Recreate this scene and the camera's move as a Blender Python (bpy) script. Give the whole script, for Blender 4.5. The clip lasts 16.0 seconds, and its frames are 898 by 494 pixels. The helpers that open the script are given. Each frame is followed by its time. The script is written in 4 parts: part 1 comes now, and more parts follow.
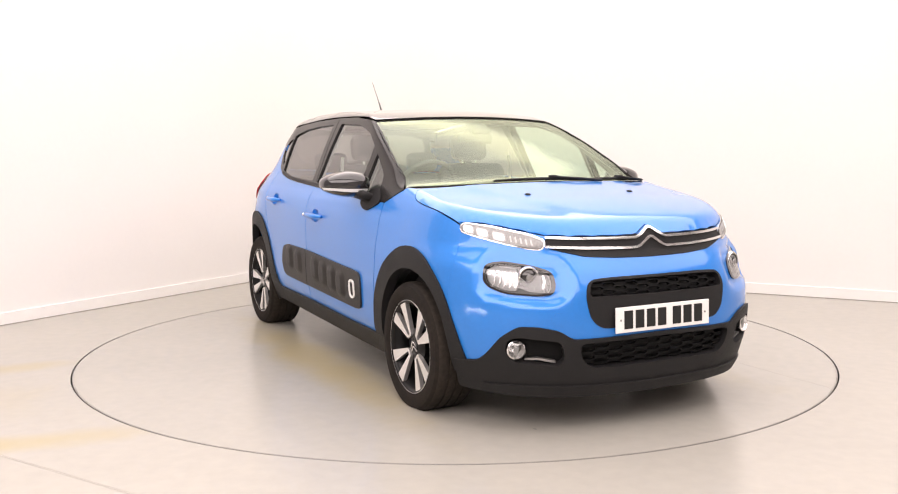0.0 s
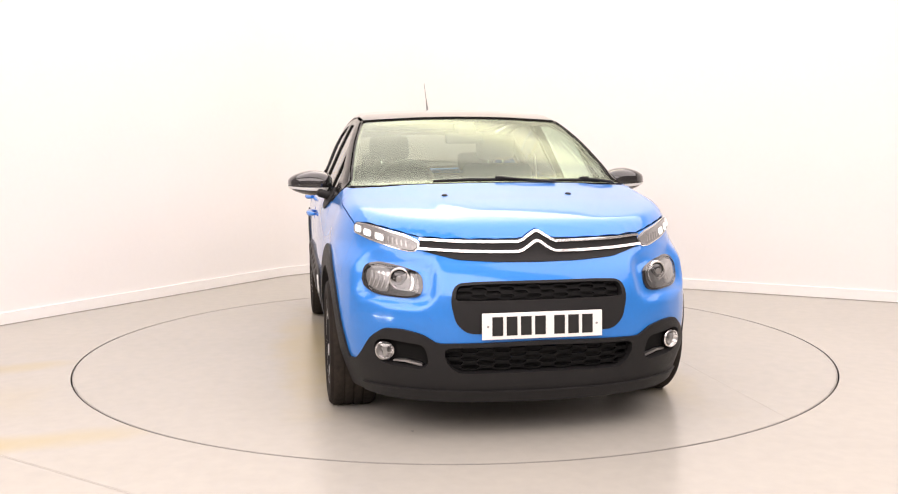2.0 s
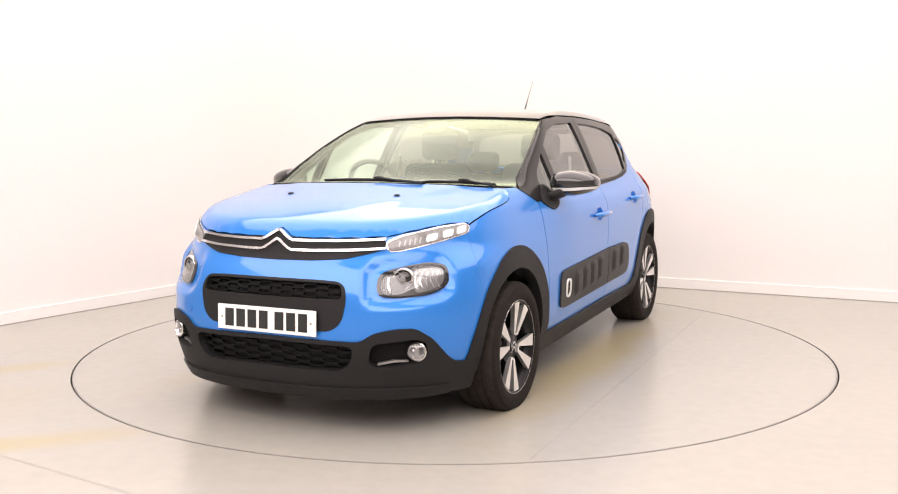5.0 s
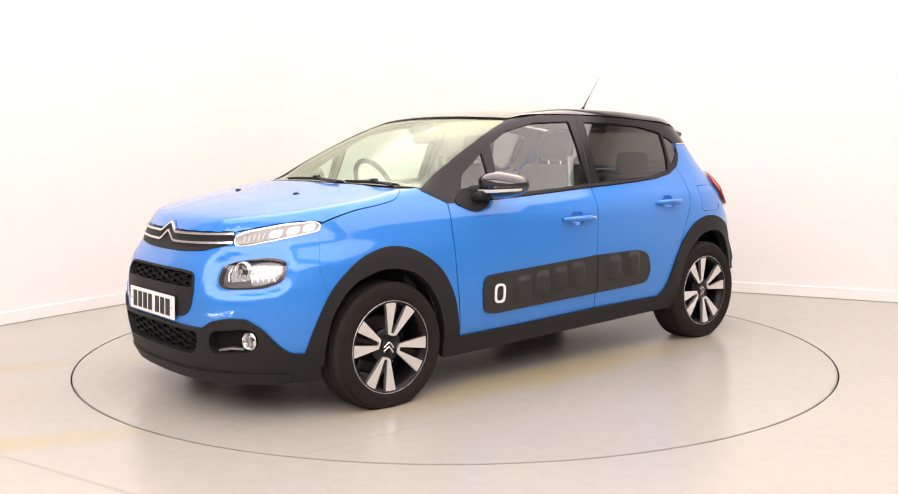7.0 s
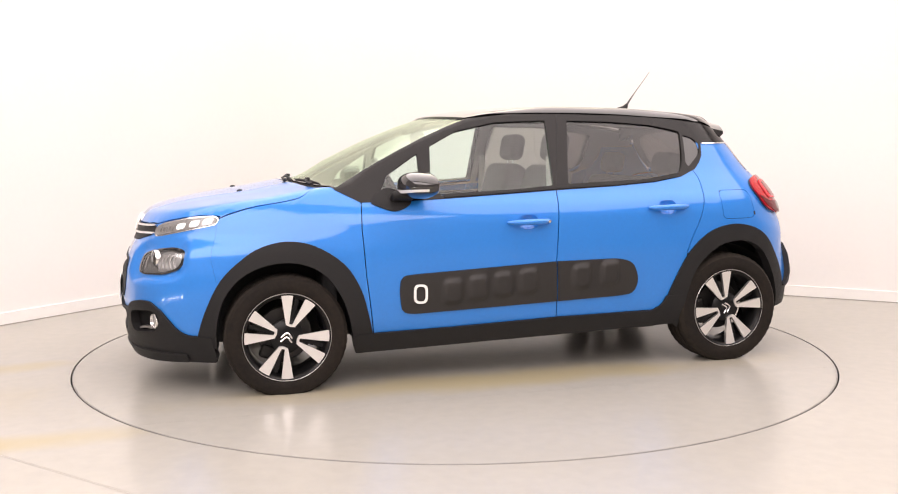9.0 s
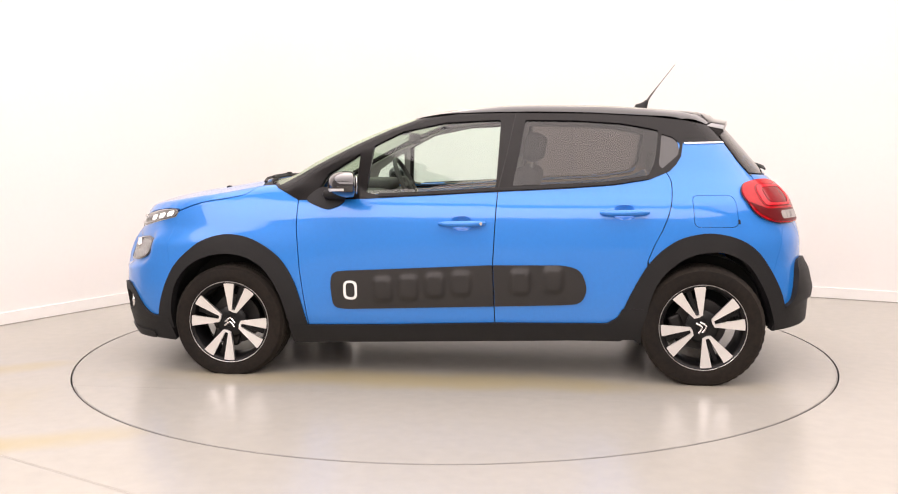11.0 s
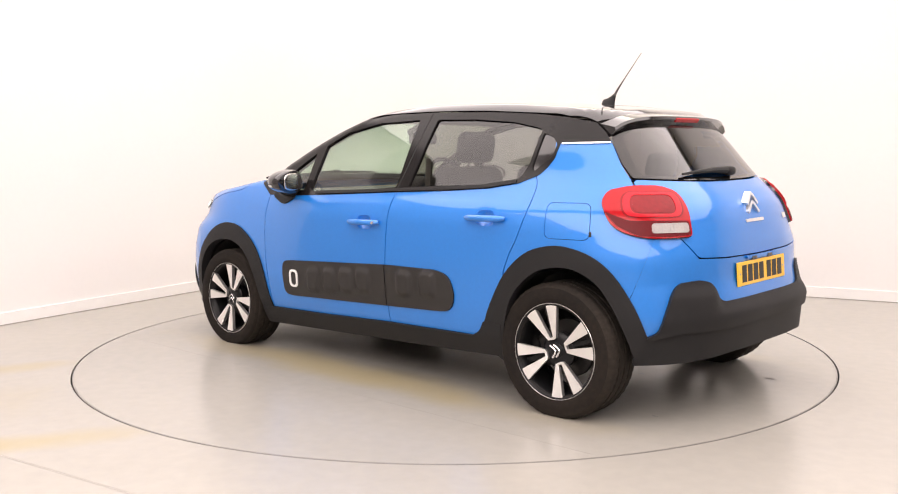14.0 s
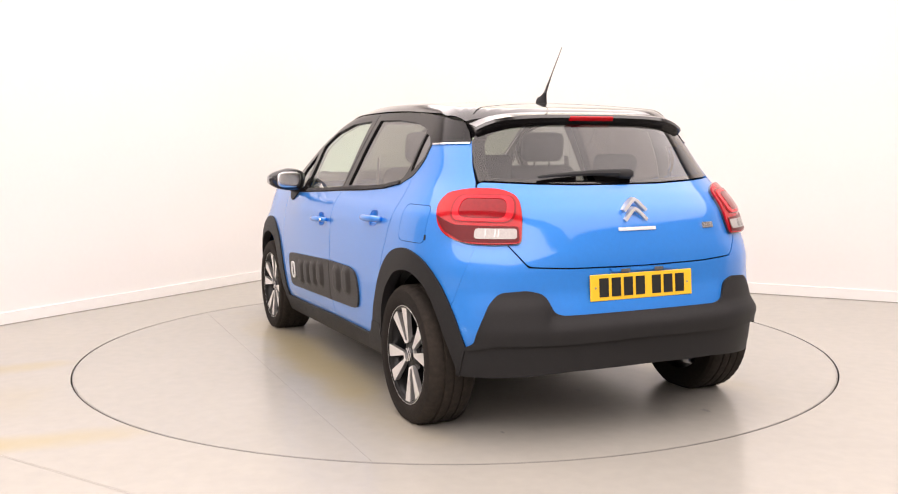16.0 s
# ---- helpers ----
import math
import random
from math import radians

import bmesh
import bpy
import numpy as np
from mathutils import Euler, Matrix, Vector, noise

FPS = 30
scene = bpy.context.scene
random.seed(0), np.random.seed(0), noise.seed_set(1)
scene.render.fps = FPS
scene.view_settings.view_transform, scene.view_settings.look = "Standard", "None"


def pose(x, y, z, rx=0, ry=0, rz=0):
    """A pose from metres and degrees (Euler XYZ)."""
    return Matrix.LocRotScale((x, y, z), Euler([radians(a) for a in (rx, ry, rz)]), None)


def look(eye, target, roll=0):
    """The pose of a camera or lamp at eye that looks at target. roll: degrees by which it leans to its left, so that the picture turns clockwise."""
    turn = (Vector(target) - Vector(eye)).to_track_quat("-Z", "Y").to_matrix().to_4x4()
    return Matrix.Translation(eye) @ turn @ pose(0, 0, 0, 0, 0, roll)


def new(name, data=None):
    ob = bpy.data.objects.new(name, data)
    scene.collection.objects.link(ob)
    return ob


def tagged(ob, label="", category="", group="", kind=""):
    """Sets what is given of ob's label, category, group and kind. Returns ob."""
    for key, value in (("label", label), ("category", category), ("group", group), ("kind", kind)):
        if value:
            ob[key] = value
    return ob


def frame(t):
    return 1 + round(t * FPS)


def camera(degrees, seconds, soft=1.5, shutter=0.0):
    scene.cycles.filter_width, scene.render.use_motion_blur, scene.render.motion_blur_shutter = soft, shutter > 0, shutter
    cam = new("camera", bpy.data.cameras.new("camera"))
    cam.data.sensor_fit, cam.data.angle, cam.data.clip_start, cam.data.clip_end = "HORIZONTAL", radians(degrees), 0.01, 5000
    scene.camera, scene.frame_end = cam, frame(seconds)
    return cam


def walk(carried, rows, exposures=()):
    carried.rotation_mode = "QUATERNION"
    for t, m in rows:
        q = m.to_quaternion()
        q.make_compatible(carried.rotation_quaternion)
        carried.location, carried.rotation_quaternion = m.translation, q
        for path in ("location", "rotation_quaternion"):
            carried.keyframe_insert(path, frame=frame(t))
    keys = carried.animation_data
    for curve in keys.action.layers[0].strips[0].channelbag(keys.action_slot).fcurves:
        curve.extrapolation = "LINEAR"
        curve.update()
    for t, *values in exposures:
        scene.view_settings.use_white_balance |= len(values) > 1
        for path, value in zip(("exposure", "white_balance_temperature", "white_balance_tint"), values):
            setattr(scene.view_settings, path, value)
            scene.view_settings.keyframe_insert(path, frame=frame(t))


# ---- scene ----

cam = camera(51.21, 16.0, soft=1.1)
EYE = (-0.0282, -5.7907, 1.2345)
AIM = (-0.0282, -5.7907 + math.cos(radians(6.056)), 1.2345 - math.sin(radians(6.056)))
walk(cam, [(0.0, look(EYE, AIM, -0.305)), (16.0, look(EYE, AIM, -0.305))], exposures=[(0.0, 0.65), (16.0, 0.65)])

# ---- light ----
world = bpy.data.worlds.new("world")
scene.world = world
world.use_nodes = True
world.node_tree.nodes["Background"].inputs[0].default_value = (1.0, 0.94, 0.91, 1)
world.node_tree.nodes["Background"].inputs[1].default_value = 0.3
CEIL = 3.7
U, V = Vector((0.530, 0.848, 0)), Vector((0.885, -0.465, 0))
CORNER = Vector((-1.187, 3.978, 0))


def room(u, v, z=0.0):
    """A place in the room: u metres back from the corner along the first wall, v along the second."""
    return CORNER - U * u + V * v + Vector((0, 0, z))


# the second lamp is unseen fill, added over and behind the camera
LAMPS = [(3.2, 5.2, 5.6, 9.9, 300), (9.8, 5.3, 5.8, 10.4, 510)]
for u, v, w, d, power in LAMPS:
    lamp = new("ceiling_and_fill_lamp", bpy.data.lights.new("ceiling_and_fill_lamp", "AREA"))
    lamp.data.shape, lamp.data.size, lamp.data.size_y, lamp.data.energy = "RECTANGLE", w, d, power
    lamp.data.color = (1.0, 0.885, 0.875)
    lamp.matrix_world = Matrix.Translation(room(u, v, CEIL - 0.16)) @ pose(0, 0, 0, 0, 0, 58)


warm = new("warm_lamp", bpy.data.lights.new("warm_lamp", "AREA"))
warm.data.shape, warm.data.size, warm.data.size_y, warm.data.energy = "RECTANGLE", 0.9, 3.0, 7
warm.data.color = (1.0, 0.88, 0.25)
warm.matrix_world = Matrix.Translation(room(0.85, 2.5, CEIL - 0.19)) @ pose(0, 0, 0, 0, 0, 58)


# ---- materials ----
def material(name, colour, rough=0.5, metal=0.0, grain=0.0, grain_size=60.0, bump=0.0, bump_size=400.0, coat=0.0, tint=None, spec=0.5, veil=0.06):
    """A principled surface with variation of tone at two scales and fine relief."""
    m = bpy.data.materials.new(name)
    m.use_nodes = True
    t = m.node_tree
    b = t.nodes["Principled BSDF"]
    b.inputs["Base Color"].default_value = (*colour, 1)
    b.inputs["Roughness"].default_value = rough
    b.inputs["Metallic"].default_value = metal
    b.inputs["Coat Weight"].default_value = coat
    b.inputs["Coat Roughness"].default_value = veil
    b.inputs["Specular IOR Level"].default_value = spec
    where = t.nodes.new("ShaderNodeTexCoord")
    if grain:
        fine, wide = t.nodes.new("ShaderNodeTexNoise"), t.nodes.new("ShaderNodeTexNoise")
        fine.inputs["Scale"].default_value, wide.inputs["Scale"].default_value = grain_size, grain_size / 17
        fine.inputs["Detail"].default_value = wide.inputs["Detail"].default_value = 4
        for n in (fine, wide):
            t.links.new(where.outputs["Object"], n.inputs["Vector"])
        add = t.nodes.new("ShaderNodeMath")
        add.operation = "ADD"
        t.links.new(fine.outputs["Fac"], add.inputs[0])
        t.links.new(wide.outputs["Fac"], add.inputs[1])
        ramp = t.nodes.new("ShaderNodeMapRange")
        ramp.inputs["From Min"].default_value, ramp.inputs["From Max"].default_value = 0.6, 1.4
        t.links.new(add.outputs[0], ramp.inputs["Value"])
        mix = t.nodes.new("ShaderNodeMix")
        mix.data_type = "RGBA"
        other = tint or colour
        mix.inputs["A"].default_value = (*[c * (1 - grain) for c in colour], 1)
        mix.inputs["B"].default_value = (*[min(1, c * (1 + grain)) for c in other], 1)
        t.links.new(ramp.outputs[0], mix.inputs["Factor"])
        t.links.new(mix.outputs["Result"], b.inputs["Base Color"])
        r2 = t.nodes.new("ShaderNodeMapRange")
        r2.inputs["To Min"].default_value, r2.inputs["To Max"].default_value = max(0, rough * (1 - grain)), min(1, rough * (1 + grain))
        t.links.new(wide.outputs["Fac"], r2.inputs["Value"])
        t.links.new(r2.outputs[0], b.inputs["Roughness"])
    if bump:
        n = t.nodes.new("ShaderNodeTexNoise")
        n.inputs["Scale"].default_value = bump_size
        t.links.new(where.outputs["Object"], n.inputs["Vector"])
        bu = t.nodes.new("ShaderNodeBump")
        bu.inputs["Strength"].default_value, bu.inputs["Distance"].default_value = bump, 0.002
        t.links.new(n.outputs["Fac"], bu.inputs["Height"])
        t.links.new(bu.outputs[0], b.inputs["Normal"])
    return m


def glass(name, colour, rough=0.0, sheen=0.08, cast=(1, 1, 1)):
    m = bpy.data.materials.new(name)
    m.use_nodes = True
    t = m.node_tree
    t.nodes.remove(t.nodes["Principled BSDF"])
    out = t.nodes["Material Output"]
    clear, gloss, mix, face = [t.nodes.new("ShaderNode" + k) for k in ("BsdfTransparent", "BsdfGlossy", "MixShader", "LayerWeight")]
    power, scale = t.nodes.new("ShaderNodeMath"), t.nodes.new("ShaderNodeMath")
    power.operation, scale.operation = "POWER", "MULTIPLY_ADD"
    face.inputs["Blend"].default_value = 0.5
    power.inputs[1].default_value = 3.2
    scale.inputs[1].default_value, scale.inputs[2].default_value = 0.75, sheen
    t.links.new(face.outputs["Facing"], power.inputs[0])
    t.links.new(power.outputs[0], scale.inputs[0])
    clear.inputs[0].default_value = (*colour, 1)
    gloss.inputs["Roughness"].default_value = rough
    gloss.inputs["Color"].default_value = (*cast, 1)
    t.links.new(scale.outputs[0], mix.inputs[0])
    t.links.new(clear.outputs[0], mix.inputs[1])
    t.links.new(gloss.outputs[0], mix.inputs[2])
    t.links.new(mix.outputs[0], out.inputs[0])
    return m


def lamp_glow(name, colour, strength):
    m = bpy.data.materials.new(name)
    m.use_nodes = True
    b = m.node_tree.nodes["Principled BSDF"]
    b.inputs["Base Color"].default_value = (*colour, 1)
    b.inputs["Emission Color"].default_value = (*colour, 1)
    b.inputs["Emission Strength"].default_value = strength
    return m


PAINT = material("blue_paint", (0.008, 0.186, 0.630), 0.42, 0.2, 0.05, 900, coat=1.0, veil=0.07)
BLACK = material("gloss_black_paint", (0.011, 0.010, 0.011), 0.12, 0.0, 0.1, 300, coat=1.0, spec=0.5)
PLASTIC = material("black_grained_plastic", (0.014, 0.0135, 0.014), 0.55, 0.0, 0.12, 120, 0.25, 900, spec=0.24)
SOFT = material("airbump_rubber", (0.015, 0.013, 0.012), 0.5, 0.0, 0.12, 90, 0.15, 900)
DARK = material("dark_void_plastic", (0.008, 0.008, 0.008), 0.7, 0.0, 0.1, 50)
RUBBER = material("tyre_rubber", (0.008, 0.007, 0.0065), 0.8, 0.0, 0.2, 60, 0.3, 500, tint=(0.016, 0.012, 0.009), spec=0.2)
ALLOY = material("machined_alloy", (0.86, 0.84, 0.82), 0.32, 0.85, 0.04, 500)
RIM = material("black_rim_paint", (0.007, 0.007, 0.0075), 0.3, 0.0, 0.1, 200, coat=0.05, spec=0.2)
STEEL = material("brake_steel", (0.055, 0.052, 0.05), 0.5, 0.9, 0.25, 200)
CHROME = material("chrome", (0.80, 0.785, 0.775), 0.2, 1.0, 0.03, 300)
SILVER = material("lamp_reflector", (0.34, 0.335, 0.33), 0.28, 0.8, 0.05, 200)
GREYLAMP = material("lamp_bezel_grey", (0.10, 0.098, 0.095), 0.4, 0.2, 0.1, 200)
WHITEP = material("white_plate", (0.82, 0.82, 0.80), 0.35, 0, 0.03, 200, coat=0.4)
YELLOWP = material("yellow_plate", (0.85, 0.50, 0.02), 0.35, 0, 0.03, 200, coat=0.4)
INK = material("plate_black", (0.01, 0.01, 0.01), 0.4, 0, 0.05, 200)
CABIN = material("dark_cabin_trim", (0.045, 0.044, 0.044), 0.75, 0, 0.15, 80, 0.2, 500)
CLOTH = material("grey_seat_cloth", (0.060, 0.058, 0.060), 0.9, 0, 0.2, 300, 0.4, 700)
LINING = material("pale_roof_lining", (0.55, 0.53, 0.50), 0.9, 0, 0.05, 200)
CLEAR = glass("clear_glass", (0.80, 0.90, 0.85), sheen=0.06)
SCREEN = glass("coated_windscreen_glass", (0.66, 0.79, 0.64), rough=0.2, sheen=0.04, cast=(0.90, 1.0, 0.84))
PRIVACY = glass("privacy_glass", (0.27, 0.255, 0.245), sheen=0.05)
FRAME = material("satin_black_frame", (0.010, 0.009, 0.009), 0.16, 0.0, 0.1, 200, spec=0.25)
LENS = glass("lamp_lens", (0.93, 0.94, 0.95))
RED = material("red_lamp_lens", (0.40, 0.003, 0.008), 0.2, 0.0, 0.15, 40, coat=0.3, spec=0.2)
DEEPCORE = material("red_lamp_core", (0.22, 0.002, 0.006), 0.2, 0.0, 0.2, 60, coat=0.3, spec=0.2)
REDDEEP = material("deep_red_lamp", (0.11, 0.0015, 0.004), 0.3, 0.0, 0.15, 60, spec=0.2)
REDLIT = material("red_light_bar", (0.60, 0.008, 0.020), 0.25, 0.0, 0.1, 60, coat=0.3, spec=0.2)
TREAD = material("dusty_tyre_tread", (0.015, 0.0125, 0.0105), 0.9, 0.0, 0.25, 50, 0.3, 400, tint=(0.026, 0.021, 0.0165), spec=0.2)
GRILLE = material("black_grille_plastic", (0.006, 0.006, 0.0062), 0.65, 0.0, 0.1, 100, spec=0.12)
PILLARTRIM = material("grey_pillar_trim", (0.30, 0.29, 0.27), 0.8, 0.0, 0.06, 120, 0.1, 500)
REVERSE = material("reversing_lamp_lens", (0.36, 0.335, 0.32), 0.35, 0.0, 0.2, 150, coat=0.4)
DRLLIT = lamp_glow("day_light", (1.0, 0.98, 0.95), 0.6)
PALELAMP = material("lamp_well", (0.20, 0.195, 0.19), 0.3, 0.1, 0.4, 120, coat=0.8)
# for walls out of view: grey keeps reflections in the car dim
DIMWALL = material("unseen_wall_grey", (0.30, 0.29, 0.28), 0.8, 0, 0.03, 30)
# floor joint, and the painted shadow line at the skirting's foot
FAINT = material("joint_and_shadow_grey", (0.27, 0.25, 0.22), 0.5, 0, 0.2, 100)
SCUFF = material("scuffed_resin", (0.13, 0.12, 0.11), 0.5, 0, 0.2, 100)
EDGE = material("steel_edge", (0.24, 0.23, 0.215), 0.5, 0.4, 0.2, 100)
TUBELIT = lamp_glow("lit_tube", (1.0, 0.97, 0.93), 22.0)
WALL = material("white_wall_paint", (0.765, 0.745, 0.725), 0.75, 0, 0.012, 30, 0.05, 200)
# the unseen ceiling is grey so that glass and paint reflect less
DIMCEIL = material("unseen_ceiling_grey", (0.22, 0.21, 0.20), 0.85, 0, 0.03, 30)
TRIM = material("white_skirting_paint", (0.80, 0.785, 0.76), 0.5, 0, 0.02, 30)


def floor_material(name, low, high, stain=(0.395, 0.322, 0.15), spots=()):
    """Poured resin; yellowed patches with ragged edges lie at the spots (x, y, half length, half width)."""
    m = material(name, low, 0.24, 0, 0.02, 14, 0.02, 60, tint=high)
    t = m.node_tree
    out = t.nodes["Principled BSDF"].inputs["Base Color"]
    here = t.nodes.new("ShaderNodeTexCoord")
    ragged = t.nodes.new("ShaderNodeTexNoise")
    ragged.inputs["Scale"].default_value, ragged.inputs["Detail"].default_value = 2.2, 5
    t.links.new(here.outputs["Object"], ragged.inputs["Vector"])
    for x, y, a, b, turn, depth in spots:
        place = t.nodes.new("ShaderNodeMapping")
        place.vector_type = "TEXTURE"
        place.inputs["Location"].default_value = (x, y, 0)
        place.inputs["Rotation"].default_value = (0, 0, radians(turn))
        place.inputs["Scale"].default_value = (a, b, 1)
        t.links.new(here.outputs["Object"], place.inputs["Vector"])
        size = t.nodes.new("ShaderNodeVectorMath")
        size.operation = "LENGTH"
        t.links.new(place.outputs[0], size.inputs[0])
        add = t.nodes.new("ShaderNodeMath")
        add.operation = "ADD"
        t.links.new(size.outputs["Value"], add.inputs[0])
        t.links.new(ragged.outputs["Fac"], add.inputs[1])
        fade = t.nodes.new("ShaderNodeMapRange")
        fade.interpolation_type = "SMOOTHSTEP"
        fade.inputs["From Min"].default_value, fade.inputs["From Max"].default_value = 1.5, 0.6
        fade.inputs["To Max"].default_value = depth
        t.links.new(add.outputs[0], fade.inputs["Value"])
        mix = t.nodes.new("ShaderNodeMix")
        mix.data_type = "RGBA"
        mix.inputs["B"].default_value = (*stain, 1)
        t.links.new(fade.outputs[0], mix.inputs["Factor"])
        t.links.new(out.links[0].from_socket, mix.inputs["A"])
        t.links.new(mix.outputs["Result"], out)
    return m


FLOOR = floor_material("grey_resin_floor", (0.353, 0.340, 0.307), (0.381, 0.363, 0.321), spots=[(-2.95, -0.72, 1.15, 0.20, 20, 0.6), (-2.15, -2.06, 1.15, 0.19, 21, 0.65), (-3.2, -1.6, 1.4, 0.8, 20, 0.38)])
DISC = floor_material("turntable_resin", (0.347, 0.336, 0.305), (0.375, 0.358, 0.319), spots=[(0.0, 0.90, 2.1, 0.27, 0, 0.62), (0.0, -0.90, 2.1, 0.27, 0, 0.62)])


from mathutils.geometry import delaunay_2d_cdt as cdt


# ---- mesh helpers ----
def part(name, bm, mat, parent=None, label=""):
    me = bpy.data.meshes.new(name)
    bm.to_mesh(me)
    bm.free()
    return link_mesh(name, me, mat, parent, label)


def link_mesh(name, me, mat, parent=None, label=""):
    me.materials.append(mat)
    ob = new(name, me)
    if parent:
        ob.parent = parent
    if label:
        ob["label"] = label
    return ob


def box(bm, centre, size, bevel=0.0, turn=None, seg=2):
    r = bmesh.ops.create_cube(bm, size=1.0)
    m = Matrix.Translation(centre) @ (turn or Matrix()) @ Matrix.Diagonal((*size, 1))
    bmesh.ops.transform(bm, matrix=m, verts=r["verts"])
    if bevel:
        edges = list({e for v in r["verts"] for e in v.link_edges})
        bmesh.ops.bevel(bm, geom=edges, offset=bevel, segments=seg, profile=0.5, affect="EDGES", clamp_overlap=True)
    return bm


def shade(ob, angle=35):
    for p in ob.data.polygons:
        p.use_smooth = True
    ob.data.set_sharp_from_angle(angle=radians(angle))
    return ob


def tube(points, radius, sides=8, taper=None, flat=1.0):
    """A bar along points; flat squashes it in height."""
    bm = bmesh.new()
    pts = [Vector(p) for p in points]
    rings = []
    for i, p in enumerate(pts):
        d = (pts[min(i + 1, len(pts) - 1)] - pts[max(i - 1, 0)]).normalized()
        a = d.cross(Vector((0, 0, 1)))
        a = a.normalized() if a.length > 1e-3 else Vector((1, 0, 0))
        b = a.cross(d)
        r = radius * (taper[i] if taper else 1)
        rings.append([bm.verts.new(p + a * r * math.cos(2 * math.pi * k / sides) + b * r * flat * math.sin(2 * math.pi * k / sides)) for k in range(sides)])
    for r0, r1 in zip(rings, rings[1:]):
        for k in range(sides):
            bm.faces.new((r0[k], r0[(k + 1) % sides], r1[(k + 1) % sides], r1[k]))
    bm.faces.new(rings[0][::-1])
    bm.faces.new(rings[-1])
    bmesh.ops.recalc_face_normals(bm, faces=bm.faces)
    return bm


def lathe(profile, seg=48, axis="y"):
    """Turn a profile of (radius, along) round the y axis."""
    bm = bmesh.new()
    rings = []
    for r, h in profile:
        rings.append([bm.verts.new((r * math.cos(2 * math.pi * k / seg), h, r * math.sin(2 * math.pi * k / seg))) for k in range(seg)])
    for a, b in zip(rings, rings[1:]):
        for k in range(seg):
            bm.faces.new((a[k], a[(k + 1) % seg], b[(k + 1) % seg], b[k]))
    bmesh.ops.recalc_face_normals(bm, faces=bm.faces)
    return bm


# ---- the car's skin ----
ZK = np.array([.10, .25, .35, .50, .70, .85, .93, 1.0, 1.1, 1.25, 1.39, 1.47, 1.6])
WF = np.array([.76, .82, .85, .862, .852, .822, .797, .765, .70, .62, .55, .50, .40])
WM = np.array([.77, .82, .85, .866, .872, .866, .845, .803, .755, .685, .610, .56, .46])
WR = np.array([.77, .82, .85, .864, .868, .860, .842, .800, .738, .672, .595, .54, .44])
FZ = np.array([.05, .15, .25, .45, .60, .69, .78, .85, .90, 1.0, 1.6])
FX = np.array([1.94, 2.00, 2.045, 2.068, 2.06, 2.03, 1.985, 1.965, 1.945, 1.90, 1.6])
RZ = np.array([.05, .20, .30, .45, .55, .65, .75, .85, .95, 1.02, 1.08, 1.25, 1.36, 1.42, 1.6])
RX = np.array([-1.84, -1.88, -1.90, -1.905, -1.885, -1.86, -1.855, -1.835, -1.80, -1.745, -1.68, -1.53, -1.43, -1.36, -1.2])
TX = np.array([-2.2, -1.5, -1.25, -1.0, -.7, -.3, .1, .3, .6, .9, 1.10, 1.2, 1.436, 1.6, 1.8, 1.90, 1.95, 2.0, 2.2])
TZ = np.array([1.30, 1.39, 1.427, 1.452, 1.47, 1.475, 1.452, 1.418, 1.315, 1.175, 1.068, 1.052, 1.01, .985, .945, .918, .89, .84, .5])


def hermite(x, xs, ys):
    d = np.diff(ys) / np.diff(xs)
    m = np.concatenate([[d[0]], np.where(d[1:] * d[:-1] > 0, 2 * d[1:] * d[:-1] / (d[1:] + d[:-1] + 1e-12), 0), [d[-1]]])
    x = np.clip(x, xs[0], xs[-1])
    i = np.clip(np.searchsorted(xs, x) - 1, 0, len(xs) - 2)
    h = xs[i + 1] - xs[i]
    t = (x - xs[i]) / h
    return (ys[i] * (1 + 2 * t) * (1 - t) ** 2 + m[i] * h * t * (1 - t) ** 2 + ys[i + 1] * t * t * (3 - 2 * t) + m[i + 1] * h * t * t * (t - 1))


def smooth(a, b, x):
    t = np.clip((x - a) / (b - a), 0, 1)
    return t * t * (3 - 2 * t)


def half_width(x, z):
    f = smooth(.35, 1.3, x)
    r = smooth(-.3, -1.2, x)
    return hermite(z, ZK, WM) * (1 - f - r) + hermite(z, ZK, WF) * f + hermite(z, ZK, WR) * r


def crown(x, y):
    k = .03 + .03 * smooth(1.2, .4, x)
    return hermite(x + .25 * y * y * smooth(-.8, .3, x), TX, TZ) - k * y * y


def body(p):
    """Signed measure of the car's skin: below 0 inside."""
    x, y, z = p[..., 0], np.abs(p[..., 1]), p[..., 2]
    w = half_width(x, z)
    qf = np.maximum(x - 1.15, 0) / (hermite(z, FZ, FX) - 1.15)
    qr = np.maximum(-1.05 - x, 0) / (-1.05 - hermite(z, RZ, RX))
    n = 3.0 - .5 * smooth(.70, .82, z) * (x > 0) + .4 * (x < 0) * smooth(.9, .7, z)
    side = ((qf ** n + qr ** n + (y / w) ** n) ** (1 / n) - 1) * .8
    top = (z - crown(x, y)) * .85
    k = .035
    h = np.clip(.5 + .5 * (side - top) / k, 0, 1)
    return top + (side - top) * h + k * h * (1 - h)


